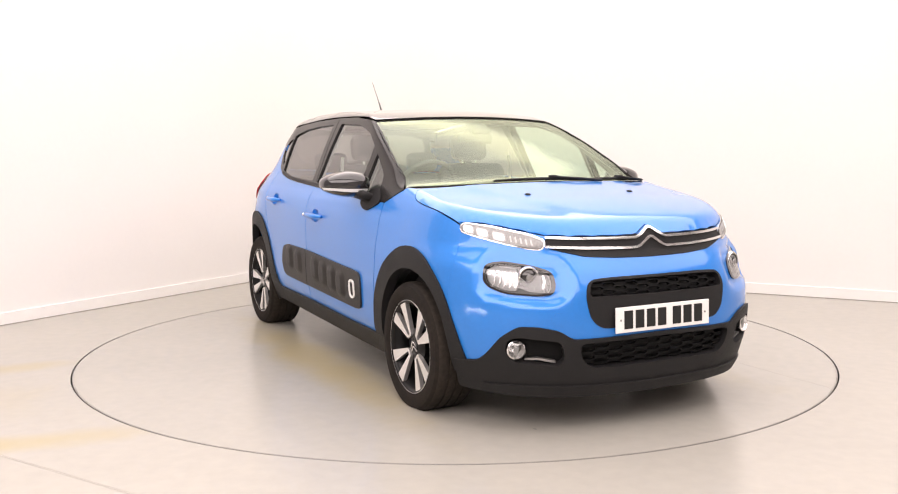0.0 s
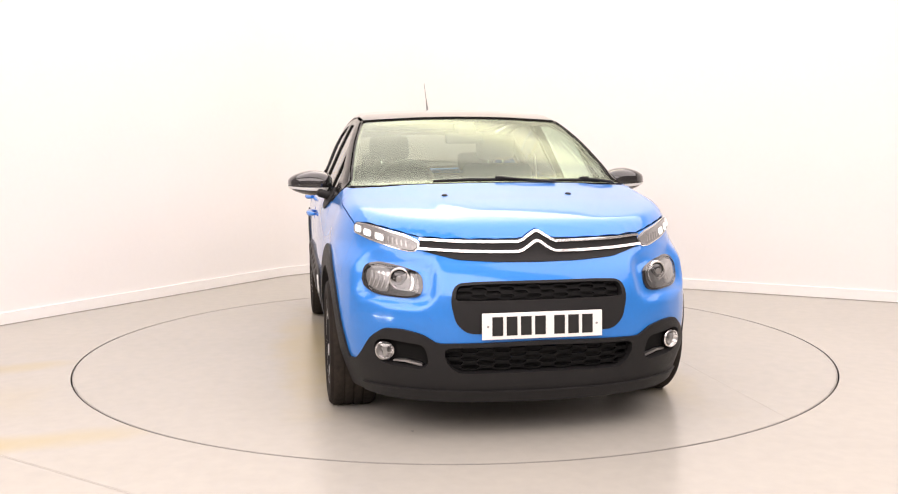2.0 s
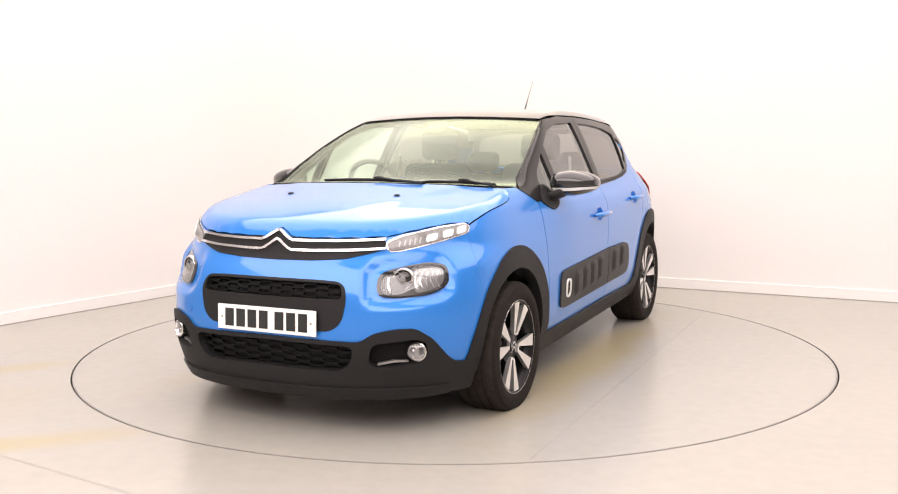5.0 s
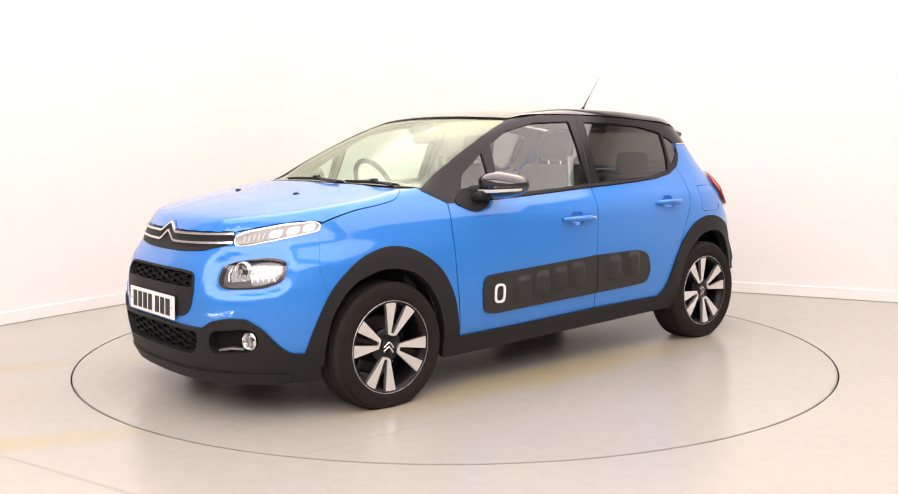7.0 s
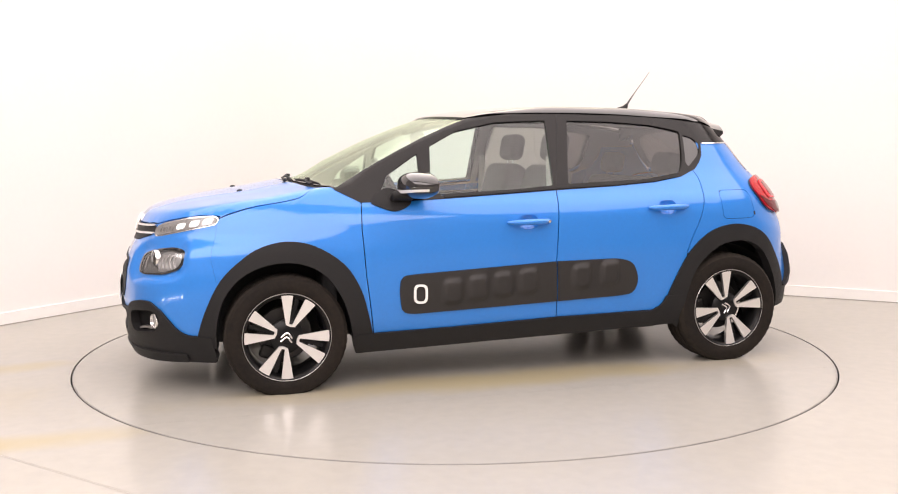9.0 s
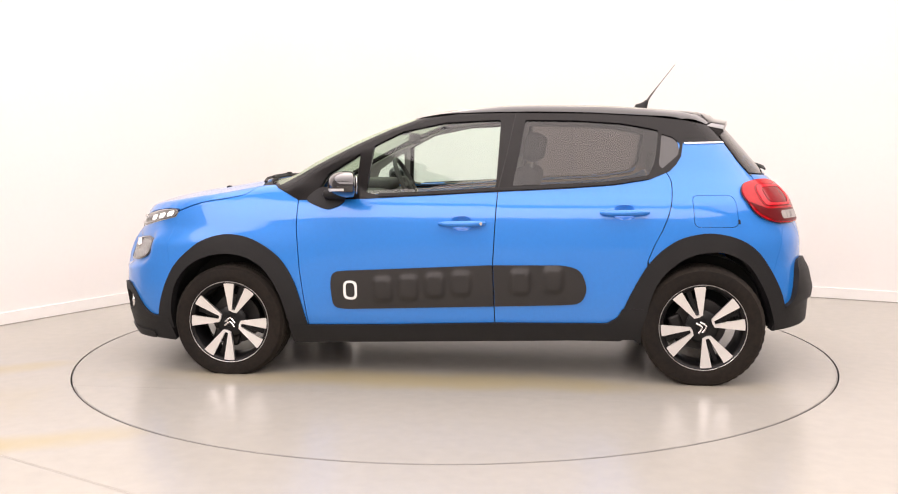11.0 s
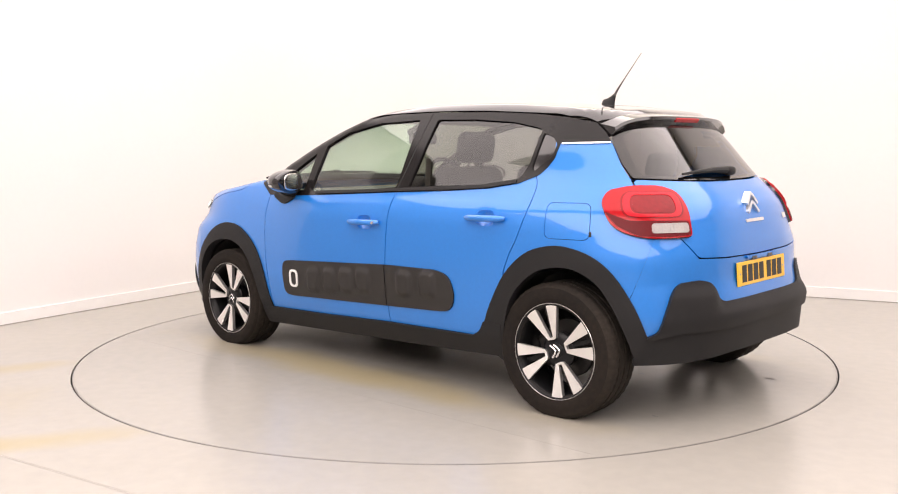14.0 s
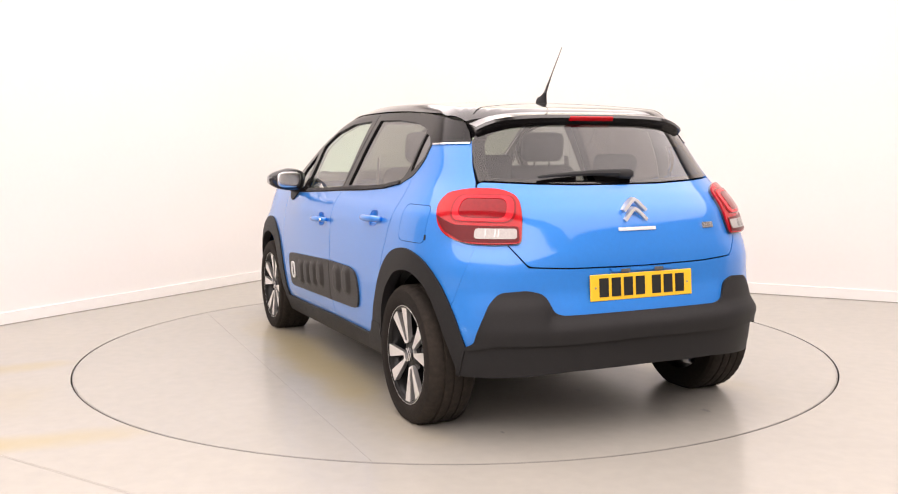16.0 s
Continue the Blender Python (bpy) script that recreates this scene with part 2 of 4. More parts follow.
def meet(o, d, near, far, steps=70):
    """First place from outside (far to near along o + t d) where the ray enters the skin."""
    t = np.linspace(far, near, steps)
    v = body(o[:, None, :] + d[:, None, :] * t[None, :, None])
    inside = v < 0
    i = np.where(inside.any(1), inside.argmax(1), steps - 1)
    i = np.maximum(i, 1)
    a, b = t[i - 1].copy(), t[i].copy()
    for _ in range(18):
        m = (a + b) / 2
        s = body(o + d * m[:, None]) < 0
        b = np.where(s, m, b)
        a = np.where(s, a, m)
    return o + d * ((a + b) / 2)[:, None]


def side_at(s, z):
    """Round the car: s is x along the flank, and goes on round both ends; z the height."""
    s, z = np.asarray(s, float), np.asarray(z, float)
    f, r = np.maximum(s - 1, 0) / .9, np.maximum(-1 - s, 0) / .9
    o = np.stack([np.clip(s, -1, 1), 0 * s, z], -1)
    d = np.stack([np.sin(f) - np.sin(r), np.cos(f + r), 0 * s], -1)
    return meet(o, d, .05, 1.5)


def top_at(x, y):
    x, y = np.asarray(x, float), np.asarray(y, float)
    o = np.stack([x, y, 0 * x], -1)
    return meet(o, o * 0 + [0, 0, 1.], .4, 1.7)


def back_at(y, z):
    y, z = np.asarray(y, float), np.asarray(z, float)
    o = np.stack([0 * y, y, z], -1)
    return meet(o, o * 0 + [-1., 0, 0], .8, 2.1)


def normal(p):
    e = 2e-3
    n = np.stack([body(p + np.eye(3)[i] * e) - body(p - np.eye(3)[i] * e) for i in range(3)], -1)
    return n / np.linalg.norm(n, axis=-1, keepdims=True)


MID = 1 + 0.9 * math.pi / 2     # s at the middle of the front; -MID at the rear


def round_the_car(p):
    """The (s, z) of places on the skin."""
    x, y, z = p[:, 0], p[:, 1], p[:, 2]
    s = np.where(x > 1, 1 + .9 * np.arctan2(x - 1, y), np.where(x < -1, -1 - .9 * np.arctan2(-1 - x, y), x))
    return [(float(a), float(b)) for a, b in zip(s, z)]


def soft(points, radius=0.03, steps=5):
    """A closed outline with its corners rounded; a point may carry a radius of its own."""
    out, n = [], len(points)
    for i in range(n):
        a, b, c = [Vector(points[k % n][:2]) for k in (i - 1, i, i + 1)]
        r = points[i][2] if len(points[i]) > 2 else radius
        r = min(r, (a - b).length * .48, (c - b).length * .48)
        if r < 1e-4:
            out.append(tuple(b))
            continue
        p, q = b + (a - b).normalized() * r, b + (c - b).normalized() * r
        for k in range(steps + 1):
            t = k / steps
            out.append(tuple(p * (1 - t) ** 2 + b * 2 * t * (1 - t) + q * t * t))
    return out


def mirrored(half, mid):
    """An outline from its half: the points, and their reflection in s = mid."""
    return list(half) + [(2 * mid - h[0], *h[1:]) for h in reversed(half) if abs(h[0] - mid) > 1e-6]


def fine(points, step):
    out, n = [], len(points)
    for i in range(n):
        a, b = Vector(points[i]), Vector(points[(i + 1) % n])
        k = max(1, math.ceil((b - a).length / step))
        out += [tuple(a.lerp(b, j / k)) for j in range(k)]
    return out


def within(pts, poly):
    p, q = np.array(poly), np.roll(np.array(poly), -1, 0)
    x, y = pts[:, 0][:, None], pts[:, 1][:, None]
    with np.errstate(divide="ignore", invalid="ignore"):
        c = ((p[:, 1] > y) != (q[:, 1] > y)) & (x < (q[:, 0] - p[:, 0]) * (y - p[:, 1]) / (q[:, 1] - p[:, 1]) + p[:, 0])
    return c.sum(1) % 2 == 1


AT = {"side": side_at, "top": top_at, "back": back_at}


def skin(name, outline, mat, parent, kind="side", off=0.0, holes=(), step=0.03, thick=0.014, flip=False, label="", relief=None):
    """A panel of the car's skin: a flat outline with holes laid onto the skin, off metres proud of it, with turned-in edges."""
    loops = [fine(outline, step)] + [fine(h, step) for h in holes]
    verts, edges, ring = [], [], []
    for lo in loops:
        n0 = len(verts)
        ids = list(range(n0, n0 + len(lo)))
        verts += lo
        edges += [(ids[k], ids[(k + 1) % len(ids)]) for k in range(len(ids))]
    a = np.array(loops[0])
    lo, hi = a.min(0), a.max(0)
    gx, gy = np.meshgrid(np.arange(lo[0] + step * .5, hi[0], step), np.arange(lo[1] + step * .5, hi[1], step))
    grid = np.stack([gx.ravel(), gy.ravel()], 1)
    if len(grid):
        keep = within(grid, loops[0])
        for h in loops[1:]:
            keep &= ~within(grid, h)
        grid = grid[keep]
        edge = np.array(verts)
        far = np.array([np.min(np.abs(edge - g).max(1)) > step * .4 for g in grid]) if len(grid) else np.zeros(0, bool)
        grid = grid[far] if len(grid) else grid
        verts = verts + [tuple(g) for g in grid]
    v2, e2, f2, _, _, _ = cdt([Vector(v) for v in verts], edges, [], 0, 1e-5)
    v2 = np.array([tuple(v) for v in v2])
    f2 = np.array([f for f in f2 if len(f) == 3])
    mid = v2[f2].mean(1)
    keep = within(mid, loops[0])
    for h in loops[1:]:
        keep &= ~within(mid, h)
    f2 = f2[keep]
    p = AT[kind](v2[:, 0], v2[:, 1])
    nrm = normal(p)
    lift = off + (relief(v2) if relief else 0)
    p = p + nrm * (lift if np.isscalar(lift) else lift[:, None])
    # outward winding
    cr = np.cross(p[f2[:, 1]] - p[f2[:, 0]], p[f2[:, 2]] - p[f2[:, 0]])
    bad = (cr * nrm[f2[:, 0]]).sum(1) < 0
    f2[bad] = f2[bad][:, ::-1]
    # open edges
    seen = {}
    for f in f2:
        for k in range(3):
            i, j = int(f[k]), int(f[(k + 1) % 3])
            seen[(i, j)] = 1
    rim = [e for e in seen if (e[1], e[0]) not in seen]
    used = sorted({i for e in rim for i in e})
    base = len(p)
    at = {i: base + k for k, i in enumerate(used)}
    low = {i: base + len(used) + k for k, i in enumerate(used)}
    out = np.zeros((len(used), 3))
    for i, j in rim:
        d = p[j] - p[i]
        o = np.cross(d, nrm[i])
        out[at[i] - base] += o
        out[at[j] - base] += o
    out /= np.linalg.norm(out, axis=1, keepdims=True) + 1e-9
    u = np.array(used)
    allp = np.concatenate([p, p[u], p[u] - nrm[u] * thick])
    alln = np.concatenate([nrm if relief is None else nrm, out, out])
    faces = [tuple(int(i) for i in f) for f in f2] + [(at[i], low[i], low[j], at[j]) for i, j in rim]
    if flip:
        allp[:, 1] *= -1
        alln[:, 1] *= -1
        faces = [f[::-1] for f in faces]
    me = bpy.data.meshes.new(name)
    me.from_pydata(allp.tolist(), [], faces)
    me.update()
    for pl in me.polygons:
        pl.use_smooth = True
    if relief is None:
        me.normals_split_custom_set_from_vertices(alln.tolist())
    return link_mesh(name, me, mat, parent, label)


def both(name, outline, mat, parent, **k):
    """The panel and its twin on the other flank."""
    return [skin(name, outline, mat, parent, **k), skin(name, outline, mat, parent, flip=True, **k)]


def strip(points, width):
    """A band of that width along an open line, as an outline."""
    p = np.array(points, float)
    d = np.gradient(p, axis=0)
    n = np.stack([-d[:, 1], d[:, 0]], 1) / np.linalg.norm(d, axis=1, keepdims=True)
    w = np.asarray(width) / 2
    w = w if w.ndim == 0 else w[:, None]
    return [tuple(q) for q in p + n * w] + [tuple(q) for q in (p - n * w)[::-1]]


# ---- the studio ----
def build_studio():
    length, width, cove, thick = 13.0, 11.0, 1.0, 0.15
    # back walls meet in a coved corner: one line in plan
    turn = 4.8      # the white wall ends here, out of view; the added rest is grey
    plan = [room(turn, 0), room(cove, 0)]
    centre = room(cove, cove)
    for k in range(1, 16):
        a = math.pi / 2 * k / 16
        plan.append(centre + V * (-cove * math.cos(a)) + U * (cove * math.sin(a)))
    plan += [room(0, cove), room(0, width)]

    def run(name, pts, depth, z0, z1, mat, label):
        bm = bmesh.new()
        mid = room(6, 5)
        n = len(pts)
        normals = []
        for i in range(n):
            d = (pts[min(i + 1, n - 1)] - pts[max(i - 1, 0)]).normalized()
            q = Vector((-d.y, d.x, 0))
            normals.append(q if q.dot(mid - pts[i]) > 0 else -q)
        cols = []
        for p, q in zip(pts, normals):
            o = p + q * depth
            cols.append([bm.verts.new((c.x, c.y, z)) for c, z in ((p, z0), (o, z0), (o, z1), (p, z1))])
        for a, b in zip(cols, cols[1:]):
            for k in range(4):
                bm.faces.new((a[k], a[(k + 1) % 4], b[(k + 1) % 4], b[k]))
        bm.faces.new(cols[0])
        bm.faces.new(cols[-1][::-1])
        bmesh.ops.recalc_face_normals(bm, faces=bm.faces)
        ob = part(name, bm, mat)
        shade(ob, 40)
        return tagged(ob, label, name.split("_")[0], kind="structure")

    run("wall_back", plan, -thick, 0, CEIL, WALL, "plain white painted studio wall with coved corner")
    # three unseen walls close the room, grey to dim the car's reflections
    run("wall_left", [room(length, 0), room(turn, 0)], -thick, 0, CEIL, DIMWALL, "unseen studio wall, added in grey to dim reflections")
    run("wall_side", [room(-thick, width), room(length, width)], -thick, 0, CEIL, DIMWALL, "unseen studio wall, added in grey to dim reflections")
    run("wall_front", [room(length, width), room(length, -thick)], -thick, 0, CEIL, DIMWALL, "unseen studio wall, added in grey to dim reflections")
    run("baseboard", plan, 0.018, 0.0, 0.088, TRIM, "low white painted skirting along the studio wall")
    # a darker strip stands in for the shadow where skirting meets floor
    run("trim_joint", plan, 0.0195, 0.0004, 0.005, FAINT, "thin dark strip painted as the shadow gap under the skirting")
    bm = bmesh.new()
    box(bm, room(6.5, 5.5, CEIL + 0.05), (15, 15, 0.1), turn=pose(0, 0, 0, 0, 0, 58))
    tagged(part("ceiling", bm, DIMCEIL), "unseen studio ceiling, grey to dim reflections", "ceiling", kind="structure")
    # floor with a round well for the turntable
    bm = bmesh.new()
    seg, hole = 192, 2.2378
    inner = [bm.verts.new((hole * math.cos(2 * math.pi * k / seg), hole * math.sin(2 * math.pi * k / seg), 0)) for k in range(seg)]
    deep = [bm.verts.new((v.co.x, v.co.y, -0.06)) for v in inner]
    mid = [bm.verts.new((4 * math.cos(2 * math.pi * k / seg), 4 * math.sin(2 * math.pi * k / seg), 0)) for k in range(seg)]
    outer = [bm.verts.new((22 * math.cos(2 * math.pi * k / seg), 22 * math.sin(2 * math.pi * k / seg), 0)) for k in range(seg)]
    for a, b in ((deep, inner), (inner, mid), (mid, outer)):
        for k in range(seg):
            bm.faces.new((a[k], a[(k + 1) % seg], b[(k + 1) % seg], b[k]))
    bmesh.ops.recalc_face_normals(bm, faces=bm.faces)
    fl = part("floor", bm, FLOOR)
    fl.data.materials.append(EDGE)
    for p in fl.data.polygons:
        p.material_index = 1 if p.center.z < -.01 else 0
    tagged(fl, "pale grey glossy resin studio floor with yellowish stains", "floor", kind="structure")
    bm = bmesh.new()
    box(bm, (0, 0, -0.09), (5, 5, 0.04))
    tagged(part("floor_pit", bm, DARK), "dark pit under the turntable", "floor", kind="structure")
    # hairline joint in the resin
    a, b = Vector((-1.86, -2.09, .0006)), Vector((-1.19, -2.52, .0006))
    a, b = a + (a - b) * 1.2, b + (b - a) * .3
    n = Vector((-(b - a).y, (b - a).x, 0)).normalized() * .0016
    bm = bmesh.new()
    bm.faces.new([bm.verts.new(p) for p in (a - n, b - n, b + n, a + n)])
    tagged(part("floor_joint", bm, FAINT), "fine dark hairline joint in the resin floor", "joint", kind="structure")
    # housings over the unseen ceiling lamps; the second lamp is added fill
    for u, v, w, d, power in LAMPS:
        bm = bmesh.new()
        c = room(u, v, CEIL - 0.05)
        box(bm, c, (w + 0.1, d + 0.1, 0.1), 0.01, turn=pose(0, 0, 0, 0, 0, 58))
        tagged(part("ceiling_light", bm, TRIM), "large square white housing added above an unseen area lamp", "lamp", group="ceiling lights")


def build_turntable():
    """Two deck plates that meet in one straight joint, and a steel edge."""
    r, joint, gap = 2.2235, 1.205, 0.0005
    table = tagged(new("turntable"), "round pale grey resin turntable set flush in the floor", "turntable")
    for lower in (True, False):
        a0 = math.asin((joint + (-gap if lower else gap)) / r)
        angles = np.linspace(math.pi - a0, 2 * math.pi + a0, 160) if lower else np.linspace(a0, math.pi - a0, 60)
        bm = bmesh.new()
        rim = [bm.verts.new((r * math.cos(a), r * math.sin(a), 0)) for a in angles]
        low = [bm.verts.new((v.co.x, v.co.y, -0.05)) for v in rim]
        bm.faces.new(rim)
        n = len(rim)
        for k in range(n):
            bm.faces.new((rim[k], low[k], low[(k + 1) % n], rim[(k + 1) % n]))
        bmesh.ops.recalc_face_normals(bm, faces=bm.faces)
        part("deck_plate", bm, DISC, table)
    bm = lathe([(2.224, -0.001), (2.2295, -0.001), (2.2305, -0.004), (2.2305, -0.05), (2.224, -0.05)], 192)
    bmesh.ops.transform(bm, matrix=pose(0, 0, 0, 90), verts=bm.verts)
    for v in bm.verts:
        v.co.z = min(v.co.z, -v.co.z) if v.co.z > 0 else v.co.z
    bmesh.ops.recalc_face_normals(bm, faces=bm.faces)
    part("edge_trim", bm, EDGE, table, "dull steel rim")
    # chips and spots worn into the resin
    for x, y, w in ((-.221, .342, .02), (.644, .45, .018), (-1.74, .561, .016), (-.297, .32, .02), (1.733, -.503, .014), (-1.844, -.459, .03), (-1.274, -.116, .02), (.608, .376, .02)):
        bm = bmesh.new()
        ring = [bm.verts.new((x + w * math.cos(a) * (1 + .4 * math.sin(3 * a + x)), y + w * .5 * math.sin(a), .0008)) for a in np.linspace(0, 2 * math.pi, 14)[:-1]]
        bm.faces.new(ring)
        part("scuff", bm, SCUFF, table)
    return table


def build_floor_lights():
    """Two light tubes on the floor by the wall, beside the camera."""
    ends = [((-4.28, -2.55), (-4.16, -3.35)), ((-4.15, -3.45), (-3.95, -4.55))]
    for a, b in ends:
        a, b = Vector((*a, .03)), Vector((*b, .03))
        bm = bmesh.new()
        d = (b - a).normalized()
        box(bm, (a + b) / 2 - Vector((0, 0, .018)), ((b - a).length + .04, .05, .024), .004, turn=pose(0, 0, 0, 0, 0, math.degrees(math.atan2(d.y, d.x))))
        lamp = tagged(part("floor_light", bm, TRIM), "slim white light tube lying on the floor by the wall", "lamp", group="floor lights")
        part("tube", tube([a, a.lerp(b, .5), b], .014, 10), TUBELIT, lamp, "lit white tube")


# ---- outlines of the car, in metres on its skin ----
ARCH_F_OUT = [(1.66, .30), (1.649, .33), (1.609, .448), (1.549, .589), (1.469, .686), (1.385, .745), (1.265, .772), (1.12, .745), (.973, .654), (.887, .519), (.843, .366), (.82, .27)]
ARCH_F_IN = [(1.59, .24), (1.568, .389), (1.527, .518), (1.444, .618), (1.319, .665), (1.181, .655), (1.064, .591), (.976, .464), (.931, .309), (.91, .192)]
ARCH_R_OUT = [(-.835, .30), (-.86, .38), (-.91, .496), (-.997, .643), (-1.112, .743), (-1.222, .784), (-1.326, .791), (-1.447, .756), (-1.54, .677), (-1.62, .543), (-1.672, .41)]
ARCH_R_IN = [(-.955, .205), (-.964, .248), (-.997, .43), (-1.056, .561), (-1.17, .660), (-1.276, .694), (-1.376, .690), (-1.471, .636), (-1.54, .53), (-1.603, .38), (-1.635, .279)]
GAP_A = [(.868, .967), (.873, .824), (.857, .591), (.818, .28)]
GAP_B = [(-.209, 1.010), (-.186, .621), (-.197, .30)]
GAP_C = [(-1.086, 1.118), (-1.117, 1.07), (-1.122, 1.023), (-1.105, .928), (-1.064, .817), (-1.02, .735), (-.985, .65)]
SHUT = [(1.571, .742), (1.467, .764), (1.317, .778), (1.199, .776), (1.152, .764), (1.118, .738), (1.094, .70)]
NOSE = [(1.588, .900), (1.64, .902), (1.739, .895), (1.82, .882), (1.895, .866), (1.955, .853), (2.05, .848), (2.15, .847), (2.25, .847), (2.33, .848), (2.355, .853), (2.39, .876), (MID, .888)]
PILLAR = [(1.0, 1.024), (.80, 1.134), (.60, 1.236), (.40, 1.328), (.236, 1.389)]
BELT = [(-1.225, 1.249), (-1.201, 1.181), (-1.165, 1.14), (-1.119, 1.105), (-.99, 1.062), (-.82, 1.035), (-.58, 1.018), (-.2, 1.0), (.409, .969), (.65, .960), (.87, .957)]


def shift(line, d):
    return [(a + d, b) for a, b in line]


def mean_line(a, b, n=20):
    pa, pb = np.array(a), np.array(b)

    def even(p):
        t = np.concatenate([[0], np.cumsum(np.linalg.norm(np.diff(p, axis=0), axis=1))])
        u = np.linspace(0, t[-1], n)
        return np.stack([np.interp(u, t, p[:, k]) for k in range(2)], 1)
    return [tuple(q) for q in (even(pa) + even(pb)) / 2]


def spline(points, n=5):
    """A smooth open line through the points."""
    p = [Vector(q) for q in points]
    out = []
    for i in range(len(p) - 1):
        a, b, c, d = p[max(i - 1, 0)], p[i], p[i + 1], p[min(i + 2, len(p) - 1)]
        for k in range(n):
            t = k / n
            out.append(tuple(0.5 * (2 * b + (c - a) * t + (2 * a - 5 * b + 4 * c - d) * t * t + (3 * b - a - 3 * c + d) * t ** 3)))
    return out + [tuple(p[-1])]


def on_top(points):
    """(s, z) of places given from above."""
    a = np.array(points)
    return round_the_car(top_at(a[:, 0], a[:, 1]))


def cup(c, z):
    """The hollow behind a door handle."""
    return soft([(c + .058, z + .036), (c - .048, z + .040), (c - .062, z - .034), (c + .052, z - .038)], .04)


def bowls(v):
    """The hollows in the painted bumper round the headlamps."""
    s = np.minimum(v[:, 0], 2 * MID - v[:, 0])
    d = (np.abs((s - 1.872) / .165) ** 4 + np.abs((v[:, 1] - .676 + .08 * (s - 1.872)) / .094) ** 4) ** .25
    return -.028 * smooth(1.09, .88, d)


HEADLAMP = soft([(1.985, .655, .03), (1.975, .715, .04), (1.905, .742, .05), (1.79, .757, .04), (1.727, .742, .03), (1.716, .69, .04), (1.735, .648, .04), (1.80, .619, .05), (1.93, .611, .05), (1.975, .62, .03)], .03)


def build_body(car):
    arch_f, arch_r = mean_line(ARCH_F_OUT, ARCH_F_IN), mean_line(ARCH_R_OUT, ARCH_R_IN)
    g = 0.0025
    # doors
    front = shift(GAP_A, -g) + shift(GAP_B[::-1], g) + [(.409, .989), (.65, .980)]
    both("front_door", front, PAINT, car, holes=[cup(-.025, .838)])
    rear = shift(GAP_B, -g) + [(-.80, .305)] + [q for q in arch_r[1:] if q[0] > -.98] + [(a + g, b) for a, b in spline(GAP_C[::-1], 4)] + [(-.99, 1.085), (-.82, 1.055), (-.58, 1.038)]
    both("rear_door", rear, PAINT, car, holes=[cup(-.864, .897)])
    # front wing
    shut = on_top(spline(SHUT, 4))
    seam = [(1.600, .872), (1.592, .70), (1.562, .56)]
    top_edge = [(a, b - .0005) for a, b in shut[::-1]]
    wing = [(.868 + g, .967), (.905, .985), (1.02, 1.036)] + top_edge + [(a - .0004, b) for a, b in seam]
    i0 = min(range(len(arch_f)), key=lambda k: abs(arch_f[k][1] - .56) + (arch_f[k][0] < 1.3))
    wing += arch_f[i0 + 1:] + [(.818 + g, .28)] + shift(GAP_A[::-1], g)[1:-1]
    both("front_wing", wing, PAINT, car, step=.025)
    # bonnet
    nz = np.array(NOSE)
    lead = side_at(nz[:, 0], nz[:, 1] + .002)
    lead = [(float(q[0]), max(0.0, float(q[1]))) for q in lead[::-1]]
    lead[0] = (lead[0][0], 0.0)
    half = lead + [(a, b - .0025) for a, b in spline(SHUT, 4)] + [(1.20 - .21 * y * y, y) for y in (.66, .5, .35, .2, .08)]
    outline = half + [(a, -b) for a, b in reversed(half) if b > 0]
    def fold(v):
        # the middle of the bonnet stands a little higher, between two soft folds
        edge = .50 - .22 * smooth(1.15, 1.85, v[:, 0])
        return .0045 * smooth(edge + .07, edge - .07, np.abs(v[:, 1])) * smooth(1.93, 1.75, v[:, 0])
    skin("bonnet", outline, PAINT, car, kind="top", step=.025, relief=fold)
    # front bumper: painted upper with openings
    nose = [(a, b + .004) for a, b in NOSE[1:]]
    clad = [(MID, .427), (2.05, .421), (1.999, .46), (1.93, .477), (1.86, .478), (1.80, .432), (1.743, .35), (1.704, .315), (1.62, .306)]
    left = [(seam[k][0] + .0004, seam[k][1]) for k in (0, 1, 2)]
    low = [(1.585, .50), (1.62, .30)] + [(a, b - .02) for a, b in clad[::-1][1:]]
    top = [(a, b - .006) for a, b in nose]
    half = top[::-1] + left + low
    half = [h for h in half if h[0] <= MID + 1e-6]
    grille = soft(mirrored([(MID, .676), (2.20, .676), (2.105, .670, .05), (2.093, .600, .04), (2.112, .505, .05), (2.150, .462, .06), (MID, .456)], MID), .03)
    lamps = [HEADLAMP, [(2 * MID - a, b) for a, b in HEADLAMP]]
    skin("front_bumper", mirrored(half, MID), PAINT, car, holes=[grille] + lamps, thick=.03, step=.02, relief=bowls)
    # black band behind the chrome strips
    band = mirrored([(MID, .878), (2.39, .868), (2.36, .848), (2.25, .844), (2.1, .845), (1.955, .848), (1.955, .80), (2.107, .763), (2.25, .753), (MID, .750)], MID)
    skin("nose_grille", soft(band, .02), PLASTIC, car, off=.004, thick=.01)
    for z0, z1, w in ((.838, .876, .0100), (.796, .838, .0110)):
        line = [(1.955, z0 + .006), (2.10, z0 - .001), (2.25, z0 - .004), (2.338, z0 - .004), (2.358, z0 + .004), (MID - .012, z1 - .006), (MID, z1 - .002)]
        full = line + [(2 * MID - a, b) for a, b in line[:-1][::-1]]
